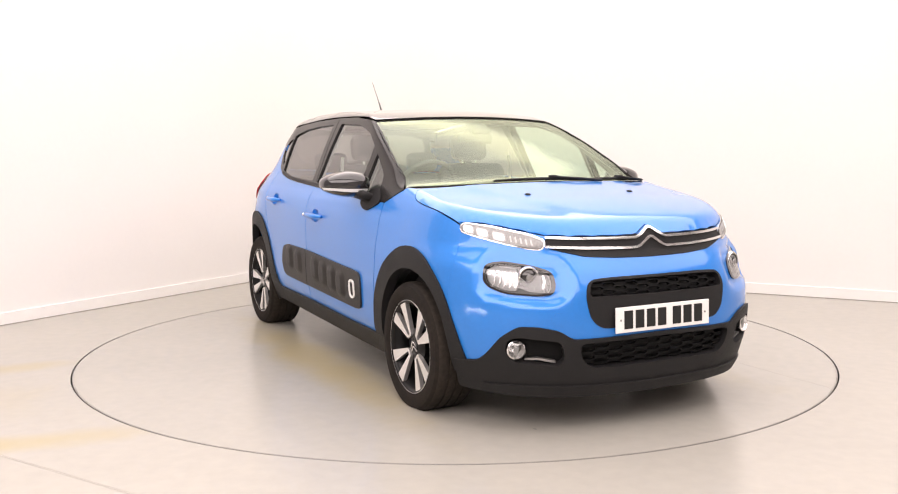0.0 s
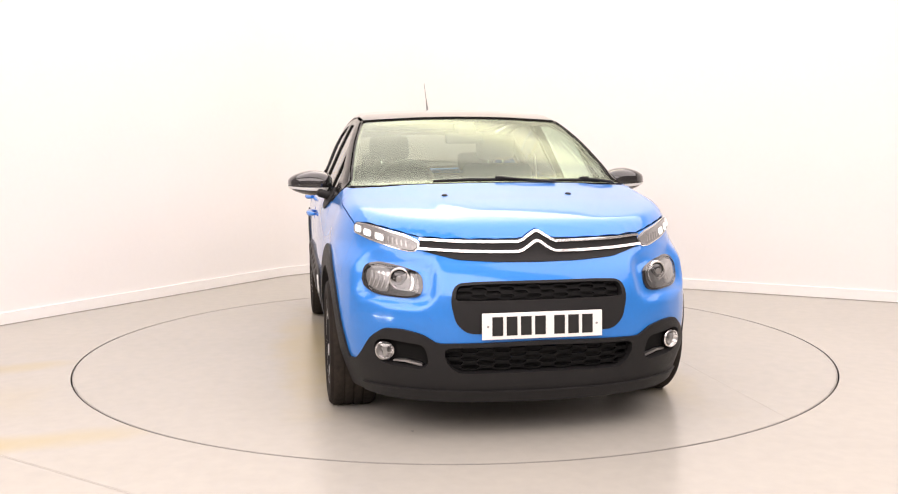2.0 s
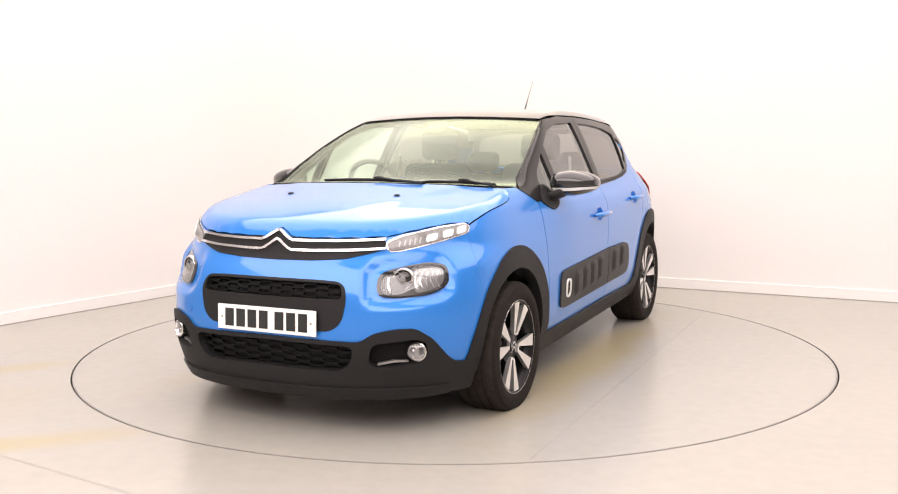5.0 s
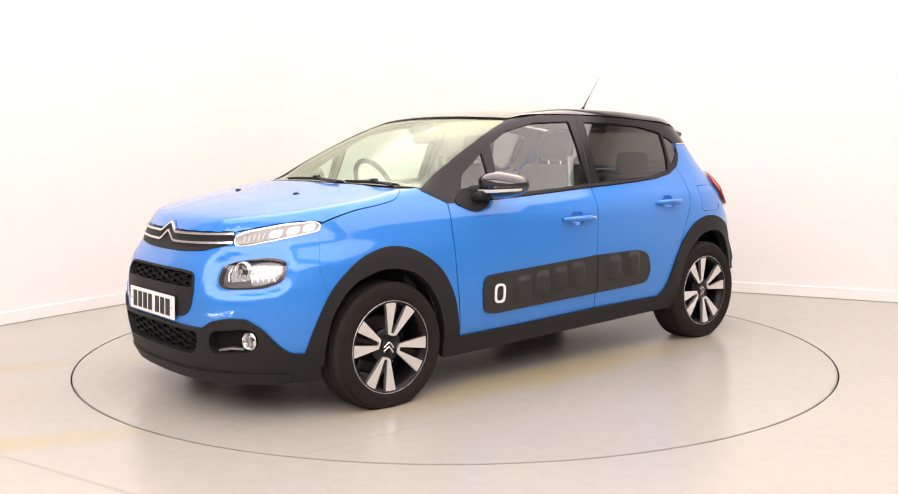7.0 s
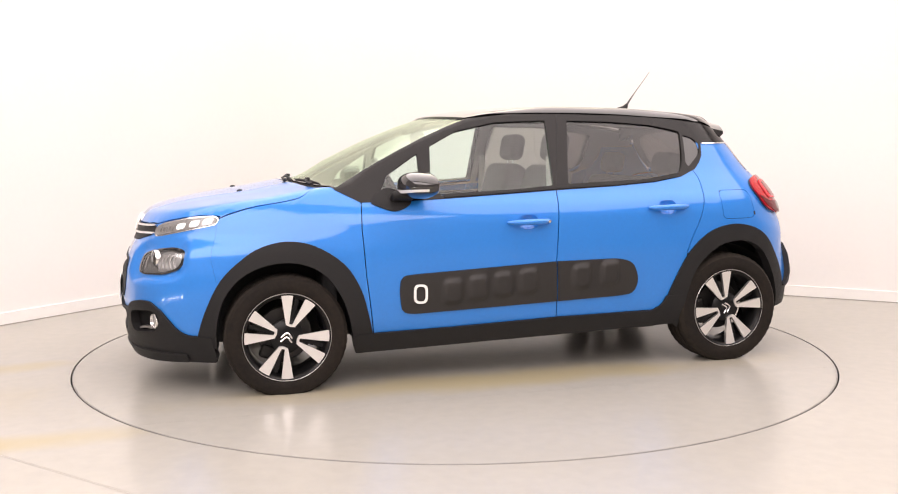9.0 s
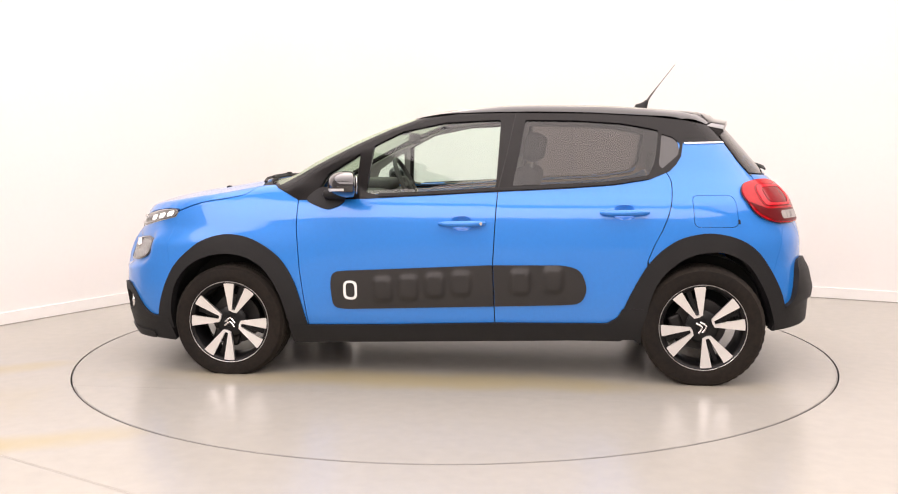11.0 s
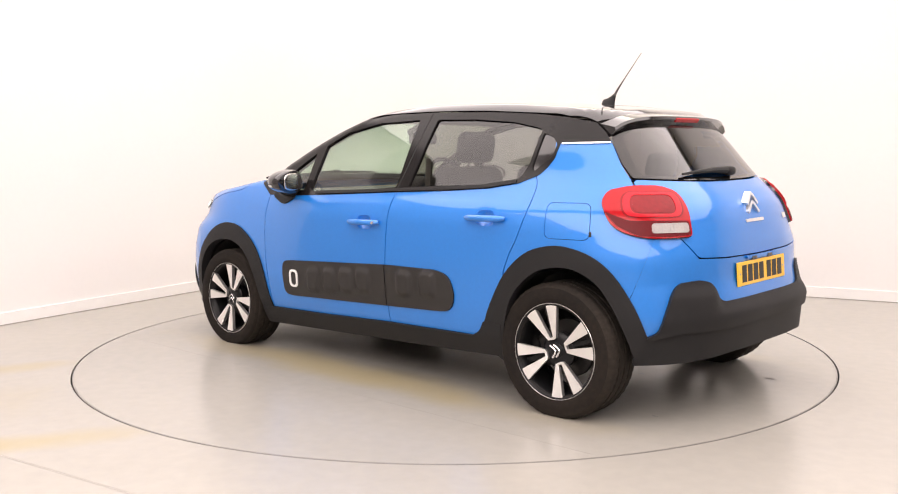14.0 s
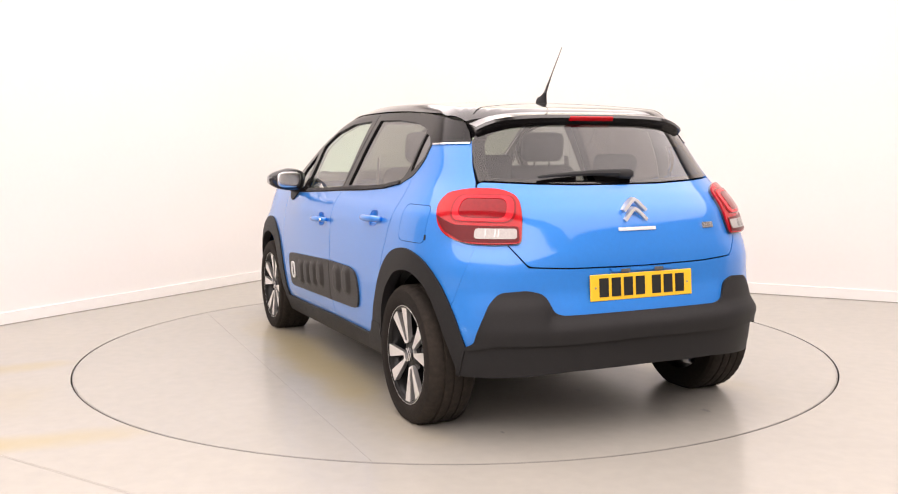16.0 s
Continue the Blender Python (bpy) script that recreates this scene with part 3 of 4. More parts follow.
        skin("chrome_strip", strip(full, w), CHROME, car, off=.014, thick=.012, step=.02, label="bright chrome strip with raised chevron")
    # openings' depth and mesh
    skin("grille_backing", soft(mirrored([(MID, .70), (2.06, .70), (2.06, .44), (MID, .44)], MID), .01), DARK, car, off=-.045, thick=.002)
    skin("grille_frame", grille, PLASTIC, car, off=.004, holes=[soft(mirrored([(MID, .665), (2.20, .665), (2.115, .66), (2.108, .60), (MID, .598)], MID), .02)], thick=.04)
    mesh_bars(car, 2.115, .602, .663, 4)
    # lower bumper
    fog = soft([(2.015, .379), (2.001, .415), (1.862, .433), (1.822, .418), (1.814, .365), (1.849, .324), (1.992, .308), (2.018, .33)], .02)
    fog2 = [(2 * MID - a, b) for a, b in fog]
    lowg = soft(mirrored([(MID, .41), (2.071, .403), (2.078, .338), (2.116, .292), (MID, .292)], MID), .03)
    half = clad + [(1.60, .306), (1.602, .17, .02), (1.92, .178), (2.09, .18), (MID, .172)]
    skin("lower_bumper", soft(mirrored(half, MID), .02), PLASTIC, car, off=.012, holes=[fog, fog2, lowg], thick=.05, step=.025)
    skin("front_lip", soft(mirrored([(MID, .214), (2.09, .220), (1.92, .224), (1.72, .218), (1.72, .178), (1.92, .172), (2.09, .172), (MID, .166)], MID), .01), PLASTIC, car, off=.022, thick=.02)
    # added dark shells, so no light shows through the panel gaps
    skin("gap_light_block", mirrored([(MID, .85), (1.62, .85), (1.62, .22), (MID, .22)], MID), DARK, car, off=-.075, thick=.002, step=.06)
    skin("gap_light_block", mirrored([(-MID, 1.02), (-1.45, 1.02), (-1.62, .70), (-1.68, .34), (-MID, .30)], -MID), DARK, car, off=-.045, thick=.002, step=.06)
    skin("lower_grille_backing", soft(mirrored([(MID, .44), (2.04, .44), (2.04, .27), (MID, .27)], MID), .01), DARK, car, off=-.06, thick=.002)
    mesh_bars(car, 2.075, .297, .405, 6)
    for flip in (False, True):
        skin("fog_recess", soft([(2.03, .30), (2.03, .43), (1.80, .44), (1.80, .30)], .01), GRILLE, car, off=-.03, thick=.002, flip=flip)
        fog_lamp(car, flip)
        head_lamp(car, flip)
    # rear quarter with a fuel flap
    flap = soft([(-1.220, .985), (-1.444, .985), (-1.440, .822), (-1.220, .822)], .035)
    se = np.array([(.640, 1.04), (.618, 1.09), (.612, 1.12), (.604, 1.16), (.592, 1.20), (.577, 1.25), (.572, 1.262)])
    screen_edge = [(a + .001, b) for a, b in round_the_car(back_at(se[:, 0], se[:, 1]))]
    quarter = [(a - g, b) for a, b in spline(GAP_C, 4)] + [q for q in arch_r if -1.595 < q[0] < -.99] + [(-1.613, .60), (-1.703, .845), (-1.80, .86), (-1.80, 1.0)] + screen_edge + [(-1.19, 1.262), (-1.20, 1.18), (-1.12, 1.125)]
    for flip in (False, True):
        # the filler flap is on one flank only
        skin("rear_quarter", quarter, PAINT, car, holes=[] if flip else [flap], flip=flip)
    cx, cz = -1.331, .9035
    skin("fuel_flap", [(cx + (a - cx) * .977, cz + (b - cz) * .972) for a, b in flap], PAINT, car)
    # tailgate and rear bumper
    gate = [(0, 1.068), (.213, 1.069), (.421, 1.076), (.613, 1.086), (.635, 1.04), (.62, .90), (.581, .83), (.519, .747), (.34, .737), (0, .732)]
    skin("tailgate", soft(gate + [(-a, b) for a, b in gate[::-1] if a], .02), PAINT, car, kind="back")
    ge = np.array(gate[6:])
    gl = round_the_car(back_at(ge[:, 0], ge[:, 1]))
    upper = [(a + .0, b - .006) for a, b in gl]
    half = [(-MID, .726)] + [h for h in upper if h[0] > -MID + .01][::-1] + [(-1.80, .845), (-1.7035, .845), (-1.614, .60), (-1.58, .52), (-1.62, .34), (-1.70, .34), (-1.76, .56), (-1.80, .62), (-1.94, .61), (-1.98, .53), (-2.03, .52), (-MID, .52)]
    skin("rear_bumper", mirrored(half, -MID), PAINT, car)
    top = [(-1.667, .409), (-1.71, .434), (-1.764, .601, .04), (-1.794, .641, .03), (-1.896, .649), (-1.955, .634, .03), (-1.998, .556, .03), (-2.034, .543), (-MID, .543)]
    def ledge(v):
        # the cladding leans in towards its upper edge, more so at the raised corners
        s = np.abs(v[:, 0])
        corner = smooth(2.01, 1.95, s)
        return -.020 * smooth(.478, .55, v[:, 1]) * (1 - corner) - .016 * smooth(.565, .65, v[:, 1]) * corner - .006 * smooth(.47, .44, v[:, 1])
    skin("rear_cladding", soft(mirrored(top[::-1] + [(-1.68, .40), (-1.80, .43), (-2.03, .43), (-MID, .435)], -MID), .015), PLASTIC, car, off=.030, thick=.05, step=.02, relief=ledge)
    skin("rear_valance", soft(mirrored([(-MID, .442), (-2.03, .437), (-1.80, .437), (-1.66, .412), (-1.635, .36), (-1.615, .280), (-1.775, .290), (-2.068, .312), (-MID, .314)], -MID), .012), PLASTIC, car, off=.006, thick=.03, step=.025)
    # arches and sills
    both("wheel_arch", spline(ARCH_F_OUT, 4) + spline(ARCH_F_IN[::-1], 4), PLASTIC, car, off=.010, thick=.05, step=.025)
    both("wheel_arch", spline(ARCH_R_OUT, 4) + spline(ARCH_R_IN[::-1], 4), PLASTIC, car, off=.010, thick=.05, step=.025)
    both("sill", soft([(.93, .282), (.40, .292), (-.2, .313), (-.78, .32), (-.835, .35, .05), (-.86, .40), (-.97, .40), (-.955, .234), (-.31, .214), (.91, .180)], .012), PLASTIC, car, off=.012, thick=.06)
    # airbump panels
    def pods(v):
        lift = np.zeros(len(v))
        for k, c in enumerate((.40, .26, .12, -.02, -.33, -.50)):
            zc = .487 + .012 * k
            d = ((np.abs(v[:, 0] - c) / .054) ** 4 + (np.abs(v[:, 1] - zc) / .066) ** 4) ** .25
            lift += .015 * smooth(1.15, .7, d)
        return lift
    bump_f = soft([(.686, .50, .06), (.676, .577, .05), (.60, .584), (-.183, .621, .0), (-.191, .403, .0), (.60, .377), (.672, .385, .05)], .02)
    bump_r = soft([(-.190, .621, .0), (-.56, .624, .05), (-.645, .60, .08), (-.680, .50, .08), (-.65, .425, .07), (-.57, .416, .03), (-.198, .403, .0)], .02)
    for flip in (False, True):
        f = skin("airbump", bump_f, SOFT, car, off=.010, step=.012, relief=pods, flip=flip, label="dark rubber door guard with raised pods")
        r = skin("airbump", bump_r, SOFT, car, off=.010, step=.012, relief=pods, flip=flip, label="dark rubber door guard with raised pods")
        ring = soft([(.612, .533), (.538, .531), (.538, .430), (.612, .432)], .032, 8)
        hole = [(.575 + (a - .575) * .66, .4815 + (b - .4815) * .77) for a, b in ring]
        skin("airbump_ring", ring, WHITEP, car, off=.017, holes=[hole], thick=.006, step=.02, flip=flip, label="white ring mark")


def mesh_bars(car, s_end, z0, z1, rows):
    """The open lattice in a grille: rows of offset short bars."""
    n = 12
    for r in range(rows):
        z = z0 + (r + .5) * (z1 - z0) / rows
        h = (z1 - z0) / rows
        line = []
        w = (MID - s_end) * 2 / n
        for k in range(n):
            a = s_end + k * w
            up = h * .28 * (1 if (k + r) % 2 else -1)
            line += [(a + w * .1, z + up), (a + w * .9, z + up)]
        skin("grille_bar", strip(line, .0075), GRILLE, car, off=-.012, thick=.014, step=.05)


def fog_lamp(car, flip):
    sgn = -1 if flip else 1
    p = side_at(np.array([1.852]), np.array([.375]))[0]
    d = Vector((.93, .36 * sgn, 0)).normalized()
    m = Matrix.Translation((p[0] - .004, p[1] * sgn - .004 * sgn, p[2])) @ d.to_track_quat("Y", "Z").to_matrix().to_4x4()
    bm = lathe([(.042, -.03), (.042, .006), (.037, .010), (.034, .002), (.0, -.03)], 28)
    bmesh.ops.transform(bm, matrix=m, verts=bm.verts)
    lamp = shade(part("fog_lamp", bm, CHROME, car, "round clear fog lamp"), 40)
    bm = lathe([(.035, .004), (.022, .012), (0.0, .015)], 28)
    bmesh.ops.transform(bm, matrix=m, verts=bm.verts)
    shade(part("lens", bm, LENS, lamp))
    bm = bmesh.new()
    box(bm, (0, -.004, 0), (.018, .02, .05), .004)
    box(bm, (0, -.006, .022), (.05, .014, .006), .002)
    bmesh.ops.transform(bm, matrix=m, verts=bm.verts)
    part("reflector", bm, SILVER, lamp)
    # gloss blade under the lamp
    skin("fog_blade", soft([(1.99, .324), (1.93, .338), (1.88, .334), (1.88, .326), (1.93, .328), (1.99, .312)], .003), SILVER, car, off=-.012, thick=.015, flip=flip)


def head_lamp(car, flip):
    shell = HEADLAMP
    lamp = skin("headlamp", shell, GREYLAMP, car, off=-.038, thick=.03, flip=flip, label="clear oval headlamp in a black bezel")
    grow = lambda o, k, c: [(c[0] + (a - c[0]) * k, c[1] + (b - c[1]) * k) for a, b in o]
    c = (1.85, .684)
    skin("bezel", grow(shell, 1.06, c), BLACK, lamp, off=-.022, holes=[grow(shell, .95, c)], thick=.02, flip=flip)
    skin("reflector", soft([(1.852, .735), (1.80, .744), (1.737, .735), (1.730, .69), (1.745, .655), (1.80, .632), (1.852, .628)], .02), SILVER, lamp, off=-.031, thick=.004, flip=flip)
    for k in range(5):
        s = 1.756 + .022 * k
        skin("reflector_rib", strip([(s, .722), (s + .007, .70), (s + .010, .682), (s + .007, .664), (s, .644)], .005), CHROME, lamp, off=-.026, thick=.006, flip=flip, step=.02)
    skin("lamp_trim", strip([(1.945, .70), (1.952, .675), (1.945, .645)], .007), CHROME, lamp, off=-.030, thick=.004, flip=flip)
    sgn = -1 if flip else 1
    p = side_at(np.array([1.893]), np.array([.681]))[0]
    f = (1.893 - 1) / .9
    d = Vector((math.sin(f) + .3, math.cos(f) * sgn * .6, 0)).normalized()
    m = Matrix.Translation((p[0] - .034, p[1] * sgn - .022 * sgn, p[2])) @ d.to_track_quat("Y", "Z").to_matrix().to_4x4()
    for name, prof, mat in (("projector", [(.048, -.012), (.048, .006), (.044, .011), (.039, .010), (.037, .002), (.036, -.012)], CHROME),
                            ("projector_lens", [(.0365, .000), (.031, .009), (.020, .015), (.009, .018), (0, .0185)], BLACK),
                            ("bulb_shield", [(.014, .017), (.013, .021), (.008, .0225), (0, .023)], SILVER)):
        bm = lathe(prof, 28)
        bmesh.ops.transform(bm, matrix=m, verts=bm.verts)
        shade(part(name, bm, mat, lamp), 40)
    skin("lens", grow(shell, .97, c), LENS, lamp, off=-.024, thick=.002, flip=flip)
    # slim day light above
    drl = soft([(1.955, .806, .02), (1.955, .836, .015), (1.895, .862), (1.739, .893), (1.615, .903, .02), (1.590, .888, .015), (1.600, .858, .02), (1.735, .828), (1.897, .792), (1.94, .790, .01)], .02)
    day = skin("day_light", drl, CHROME, car, off=.004, thick=.02, flip=flip, label="slim clear day running light with chrome edge")
    line = lambda s: .880 - .197 * (s - 1.6)
    inset = lambda o, k: [(1.77 + (a - 1.77) * .965, line(a) + (b - line(a)) * k) for a, b in o]
    skin("light_well", inset(drl, .80), PALELAMP, day, off=.009, thick=.003, flip=flip, step=.02)
    for s in (1.90, 1.88, 1.86, 1.84, 1.82):
        skin("lens_rib", strip([(s, line(s) + .013), (s + .006, line(s) - .013)], .006), SILVER, day, off=.0115, thick=.003, flip=flip)
    for s in (1.775, 1.705, 1.64):
        z = line(s) + .030
        skin("cell_rim", soft([(s - .031, z - .007), (s + .024, z - .016), (s + .031, z - .053), (s - .022, z - .044)], .014), SILVER, day, off=.0108, thick=.002, flip=flip)
        skin("light_cell", soft([(s - .025, z - .012), (s + .020, z - .020), (s + .026, z - .047), (s - .018, z - .039)], .012), DRLLIT, day, off=.0125, thick=.003, flip=flip)


def build_glasshouse(car):
    fg = soft([(.497, 1.0), (.472, 1.245), (.32, 1.322), (.083, 1.370), (-.215, 1.382), (-.198, 1.026), (.06, 1.005), (.44, .985)], .012)
    qg = soft([(.775, .985), (.719, 1.095), (.545, 1.205), (.552, .992)], .012)
    rg = soft([(-.285, 1.033), (-.345, 1.380), (-.611, 1.375), (-.859, 1.357), (-1.066, 1.318), (-1.03, 1.15), (-.99, 1.085), (-.761, 1.050)], .012)
    tri = soft([(-1.085, 1.300), (-1.161, 1.283), (-1.205, 1.248), (-1.184, 1.190), (-1.075, 1.118), (-1.055, 1.14)], .012)
    top = [(.0, 1.415), (-.3, 1.418), (-.7, 1.410), (-1.0, 1.392), (-1.25, 1.372), (-1.44, 1.345), (-1.50, 1.30), (-1.536, 1.252)]
    frame_line = PILLAR + top + [(-1.225, 1.251)] + BELT[1:]
    for flip in (False, True):
        skin("window_frame", frame_line, FRAME, car, off=.003, holes=[fg, qg, rg, tri], step=.025, flip=flip, thick=.022)
        grow = lambda o, c: [(c[0] + (a - c[0]) * 1.03, c[1] + (b - c[1]) * 1.04) for a, b in o]
        wide = lambda o, c: [(c[0] + (a - c[0]) * 1.07, c[1] + (b - c[1]) * 1.09) for a, b in o]
        skin("pillar_trim", frame_line, PILLARTRIM, car, off=-.034, holes=[wide(fg, (.12, 1.18)), wide(qg, (.64, 1.08)), wide(rg, (-.68, 1.2))], step=.04, flip=flip, thick=.004)
        skin("front_window", grow(fg, (.12, 1.18)), CLEAR, car, off=-.006, thick=.003, flip=flip)
        skin("quarter_window", grow(qg, (.64, 1.08)), CLEAR, car, off=-.006, thick=.003, flip=flip)
        skin("rear_window", grow(rg, (-.68, 1.2)), PRIVACY, car, off=-.006, thick=.003, flip=flip, label="dark privacy-tinted rear door window")
        skin("rear_quarter_window", grow(tri, (-1.13, 1.2)), BLACK, car, off=-.004, thick=.003, flip=flip)
        # door shut line in the black frame, belt trim, red-and-chrome line under the roof colour
        skin("shut_line", strip([(-.209, 1.012), (-.23, 1.1), (-.262, 1.25), (-.292, 1.41)], .006), DARK, car, off=.0035, thick=.001, flip=flip)
        skin("belt_trim", strip([(.43, .981), (.06, .998), (-.2, 1.013), (-.58, 1.030), (-.82, 1.046), (-.98, 1.070)], .016), PLASTIC, car, off=.008, thick=.008, flip=flip)
        skin("roof_accent", strip([(-1.235, 1.2495), (-1.38, 1.251), (-1.530, 1.252)], .007), CHROME, car, off=.006, thick=.004, flip=flip)
    # windscreen
    pl = np.array(spline(PILLAR, 4))
    edge = side_at(pl[:, 0], pl[:, 1])
    side = [(float(p[0]), float(p[1])) for p in edge]
    bottom = [(1.150 - .21 * y * y, y) for y in (.6, .4, .2, 0)]
    head = [(.315 - .25 * y * y, y) for y in (0, .2, .4)]
    half = head + side[::-1] + bottom
    screen = half + [(a, -b) for a, b in reversed(half) if b > 1e-6]
    c = (.66, 0)
    inner = [(c[0] + (a - c[0]) * .965, b * .985) for a, b in screen]
    glass_ob = skin("windscreen", [(c[0] + (a - c[0]) * .99, b * .99) for a, b in screen], SCREEN, car, kind="top", off=-.005, thick=.004, step=.04)
    glass_ob.visible_shadow = False
    skin("windscreen_border", [(a, b * .995) for a, b in screen], FRAME, car, kind="top", off=-.002, holes=[inner], thick=.012)
    cowl = [(1.205 - .21 * y * y, y) for y in (-.68, -.4, 0, .4, .68)] + [(1.13 - .21 * y * y, y) for y in (.70, .4, 0, -.4, -.70)]
    skin("cowl", cowl, PLASTIC, car, kind="top", off=-.008, thick=.03)
    # roof
    yr = [(.324 - .25 * y * y, y) for y in (0, .2, .4)]
    rim = np.array([(.236, 1.392)] + top[:6])
    e = side_at(rim[:, 0], rim[:, 1])
    half = yr + [(float(p[0]), float(p[1]) - .004) for p in e] + [(-1.41, .40), (-1.425, .2), (-1.43, 0)]
    half = [h for h in half if h[0] > -1.44]
    skin("roof", half + [(a, -b) for a, b in reversed(half) if b > 1e-6], BLACK, car, kind="top", off=.0045, thick=.010, step=.03)
    skin("shut_line", strip([(-1.13 - .62 * y * y, y) for y in np.linspace(-.52, .52, 21)], .005), DARK, car, kind="top", off=.0052, thick=.001)
    # spoiler
    bm = bmesh.new()
    rows = []
    for k in range(-14, 15):
        y = k / 14 * .555
        f = abs(y) / .555
        c = .07 * f ** 3
        t0, t1 = [float(q[2]) for q in top_at(np.array([-1.32 + c, -1.40 + c]), np.array([y, y]))]
        sec = [(-1.33 + c, t0 - .016), (-1.385 + c, t1 + .0125), (-1.462 + c, t1 - .004), (-1.466 + c, t1 - .018), (-1.43 + c, t1 - .052), (-1.34 + c, t1 - .052)]
        rows.append([bm.verts.new((x, y, z)) for x, z in sec])
    for a, b in zip(rows, rows[1:]):
        for k in range(6):
            bm.faces.new((a[k], a[(k + 1) % 6], b[(k + 1) % 6], b[k]))
    bm.faces.new(rows[0])
    bm.faces.new(rows[-1][::-1])
    bmesh.ops.recalc_face_normals(bm, faces=bm.faces)
    sp = shade(part("spoiler", bm, BLACK, car, "gloss black roof spoiler"), 40)
    bm = bmesh.new()
    box(bm, (-1.455, 0, 1.366), (.022, .235, .023), .005, turn=pose(0, 0, 0, 0, -35, 0))
    part("brake_light", bm, RED, sp, "red high brake light")
    # rear glass
    half = [(0, 1.076), (.213, 1.077), (.421, 1.084), (.607, 1.094), (.60, 1.16), (.575, 1.253), (.545, 1.30), (.45, 1.335), (.25, 1.36), (0, 1.365)]
    skin("rear_screen", half + [(-a, b) for a, b in reversed(half) if a], PRIVACY, car, kind="back", off=.0, thick=.006, label="dark tinted rear screen").visible_shadow = False
    inn = [(a * .93, 1.22 + (b - 1.22) * .90) for a, b in half]
    skin("rear_screen_border", half + [(-a, b) for a, b in reversed(half) if a], BLACK, car, kind="back", off=-.002, holes=[inn + [(-a, b) for a, b in reversed(inn) if a]], thick=.01)


def build_tail(car):
    for flip in (False, True):
        o = soft([(-1.486, .985, .05), (-1.515, 1.032, .05), (-1.62, 1.052, .06), (-1.76, 1.05, .06), (-1.845, 1.02, .05), (-1.868, .95, .04), (-1.868, .837, .02), (-1.76, .832, .04), (-1.64, .836, .08), (-1.530, .880, .08)], .03)
        lamp = skin("tail_lamp", o, RED, car, off=.018, thick=.03, flip=flip, label="glossy red tail lamp with looped light bar")
        c0 = (-1.68, .94)
        skin("gasket", [(c0[0] + (a - c0[0]) * 1.016, c0[1] + (b - c0[1]) * 1.026) for a, b in o], BLACK, lamp, off=.010, thick=.02, flip=flip, label="thin black lamp surround")
        loop = soft([(-1.572, 1.028), (-1.836, 1.024), (-1.842, .916), (-1.572, .920)], .05, 6)
        mid = lambda k: [(-1.706 + (a + 1.706) * k, .971 + (b - .971) * (k - .04)) for a, b in loop]
        skin("lens_step", mid(1.02), DEEPCORE, lamp, off=.0200, holes=[mid(.965)], thick=.002, flip=flip, step=.02)
        skin("light_bar", mid(.95), REDLIT, lamp, off=.0225, holes=[mid(.74)], thick=.004, flip=flip, step=.02)
        skin("lens_step", mid(.735), DEEPCORE, lamp, off=.0200, holes=[mid(.66)], thick=.002, flip=flip, step=.02)
        skin("lens_core", mid(.655), DEEPCORE, lamp, off=.0215, thick=.003, flip=flip, step=.02)
        skin("lower_lens", soft([(-1.502, .945), (-1.60, .908), (-1.855, .904), (-1.862, .843), (-1.76, .838), (-1.64, .842), (-1.555, .884)], .012), REDDEEP, lamp, off=.0215, thick=.002, flip=flip)
        rev = skin("reverse_light", soft([(-1.690, .895), (-1.850, .895), (-1.852, .853), (-1.690, .853)], .014), REVERSE, lamp, off=.024, thick=.004, flip=flip, label="clear reversing light")
        for k in (-1.732, -1.768, -1.782):
            skin("cell_rib", strip([(k, .892), (k, .859)], .005), SILVER, lamp, off=.0255, thick=.002, flip=flip)


def ellipsoid(bm, centre, size, power=2.5, seg=28, rings=16):
    vs = []
    def sp(v, e):
        return math.copysign(abs(v) ** e, v)
    for i in range(rings + 1):
        a = -math.pi / 2 + math.pi * i / rings
        row = []
        for k in range(seg):
            b = 2 * math.pi * k / seg
            e = 2 / power
            row.append(bm.verts.new((centre[0] + size[0] / 2 * sp(math.cos(a), e) * sp(math.cos(b), e), centre[1] + size[1] / 2 * sp(math.cos(a), e) * sp(math.sin(b), e), centre[2] + size[2] / 2 * sp(math.sin(a), e))))
        vs.append(row)
    for a, b in zip(vs, vs[1:]):
        for k in range(seg):
            bm.faces.new((a[k], a[(k + 1) % seg], b[(k + 1) % seg], b[k]))
    bmesh.ops.remove_doubles(bm, verts=bm.verts, dist=1e-5)
    bmesh.ops.recalc_face_normals(bm, faces=bm.faces)
    return bm


TOW = (2.826, .509)


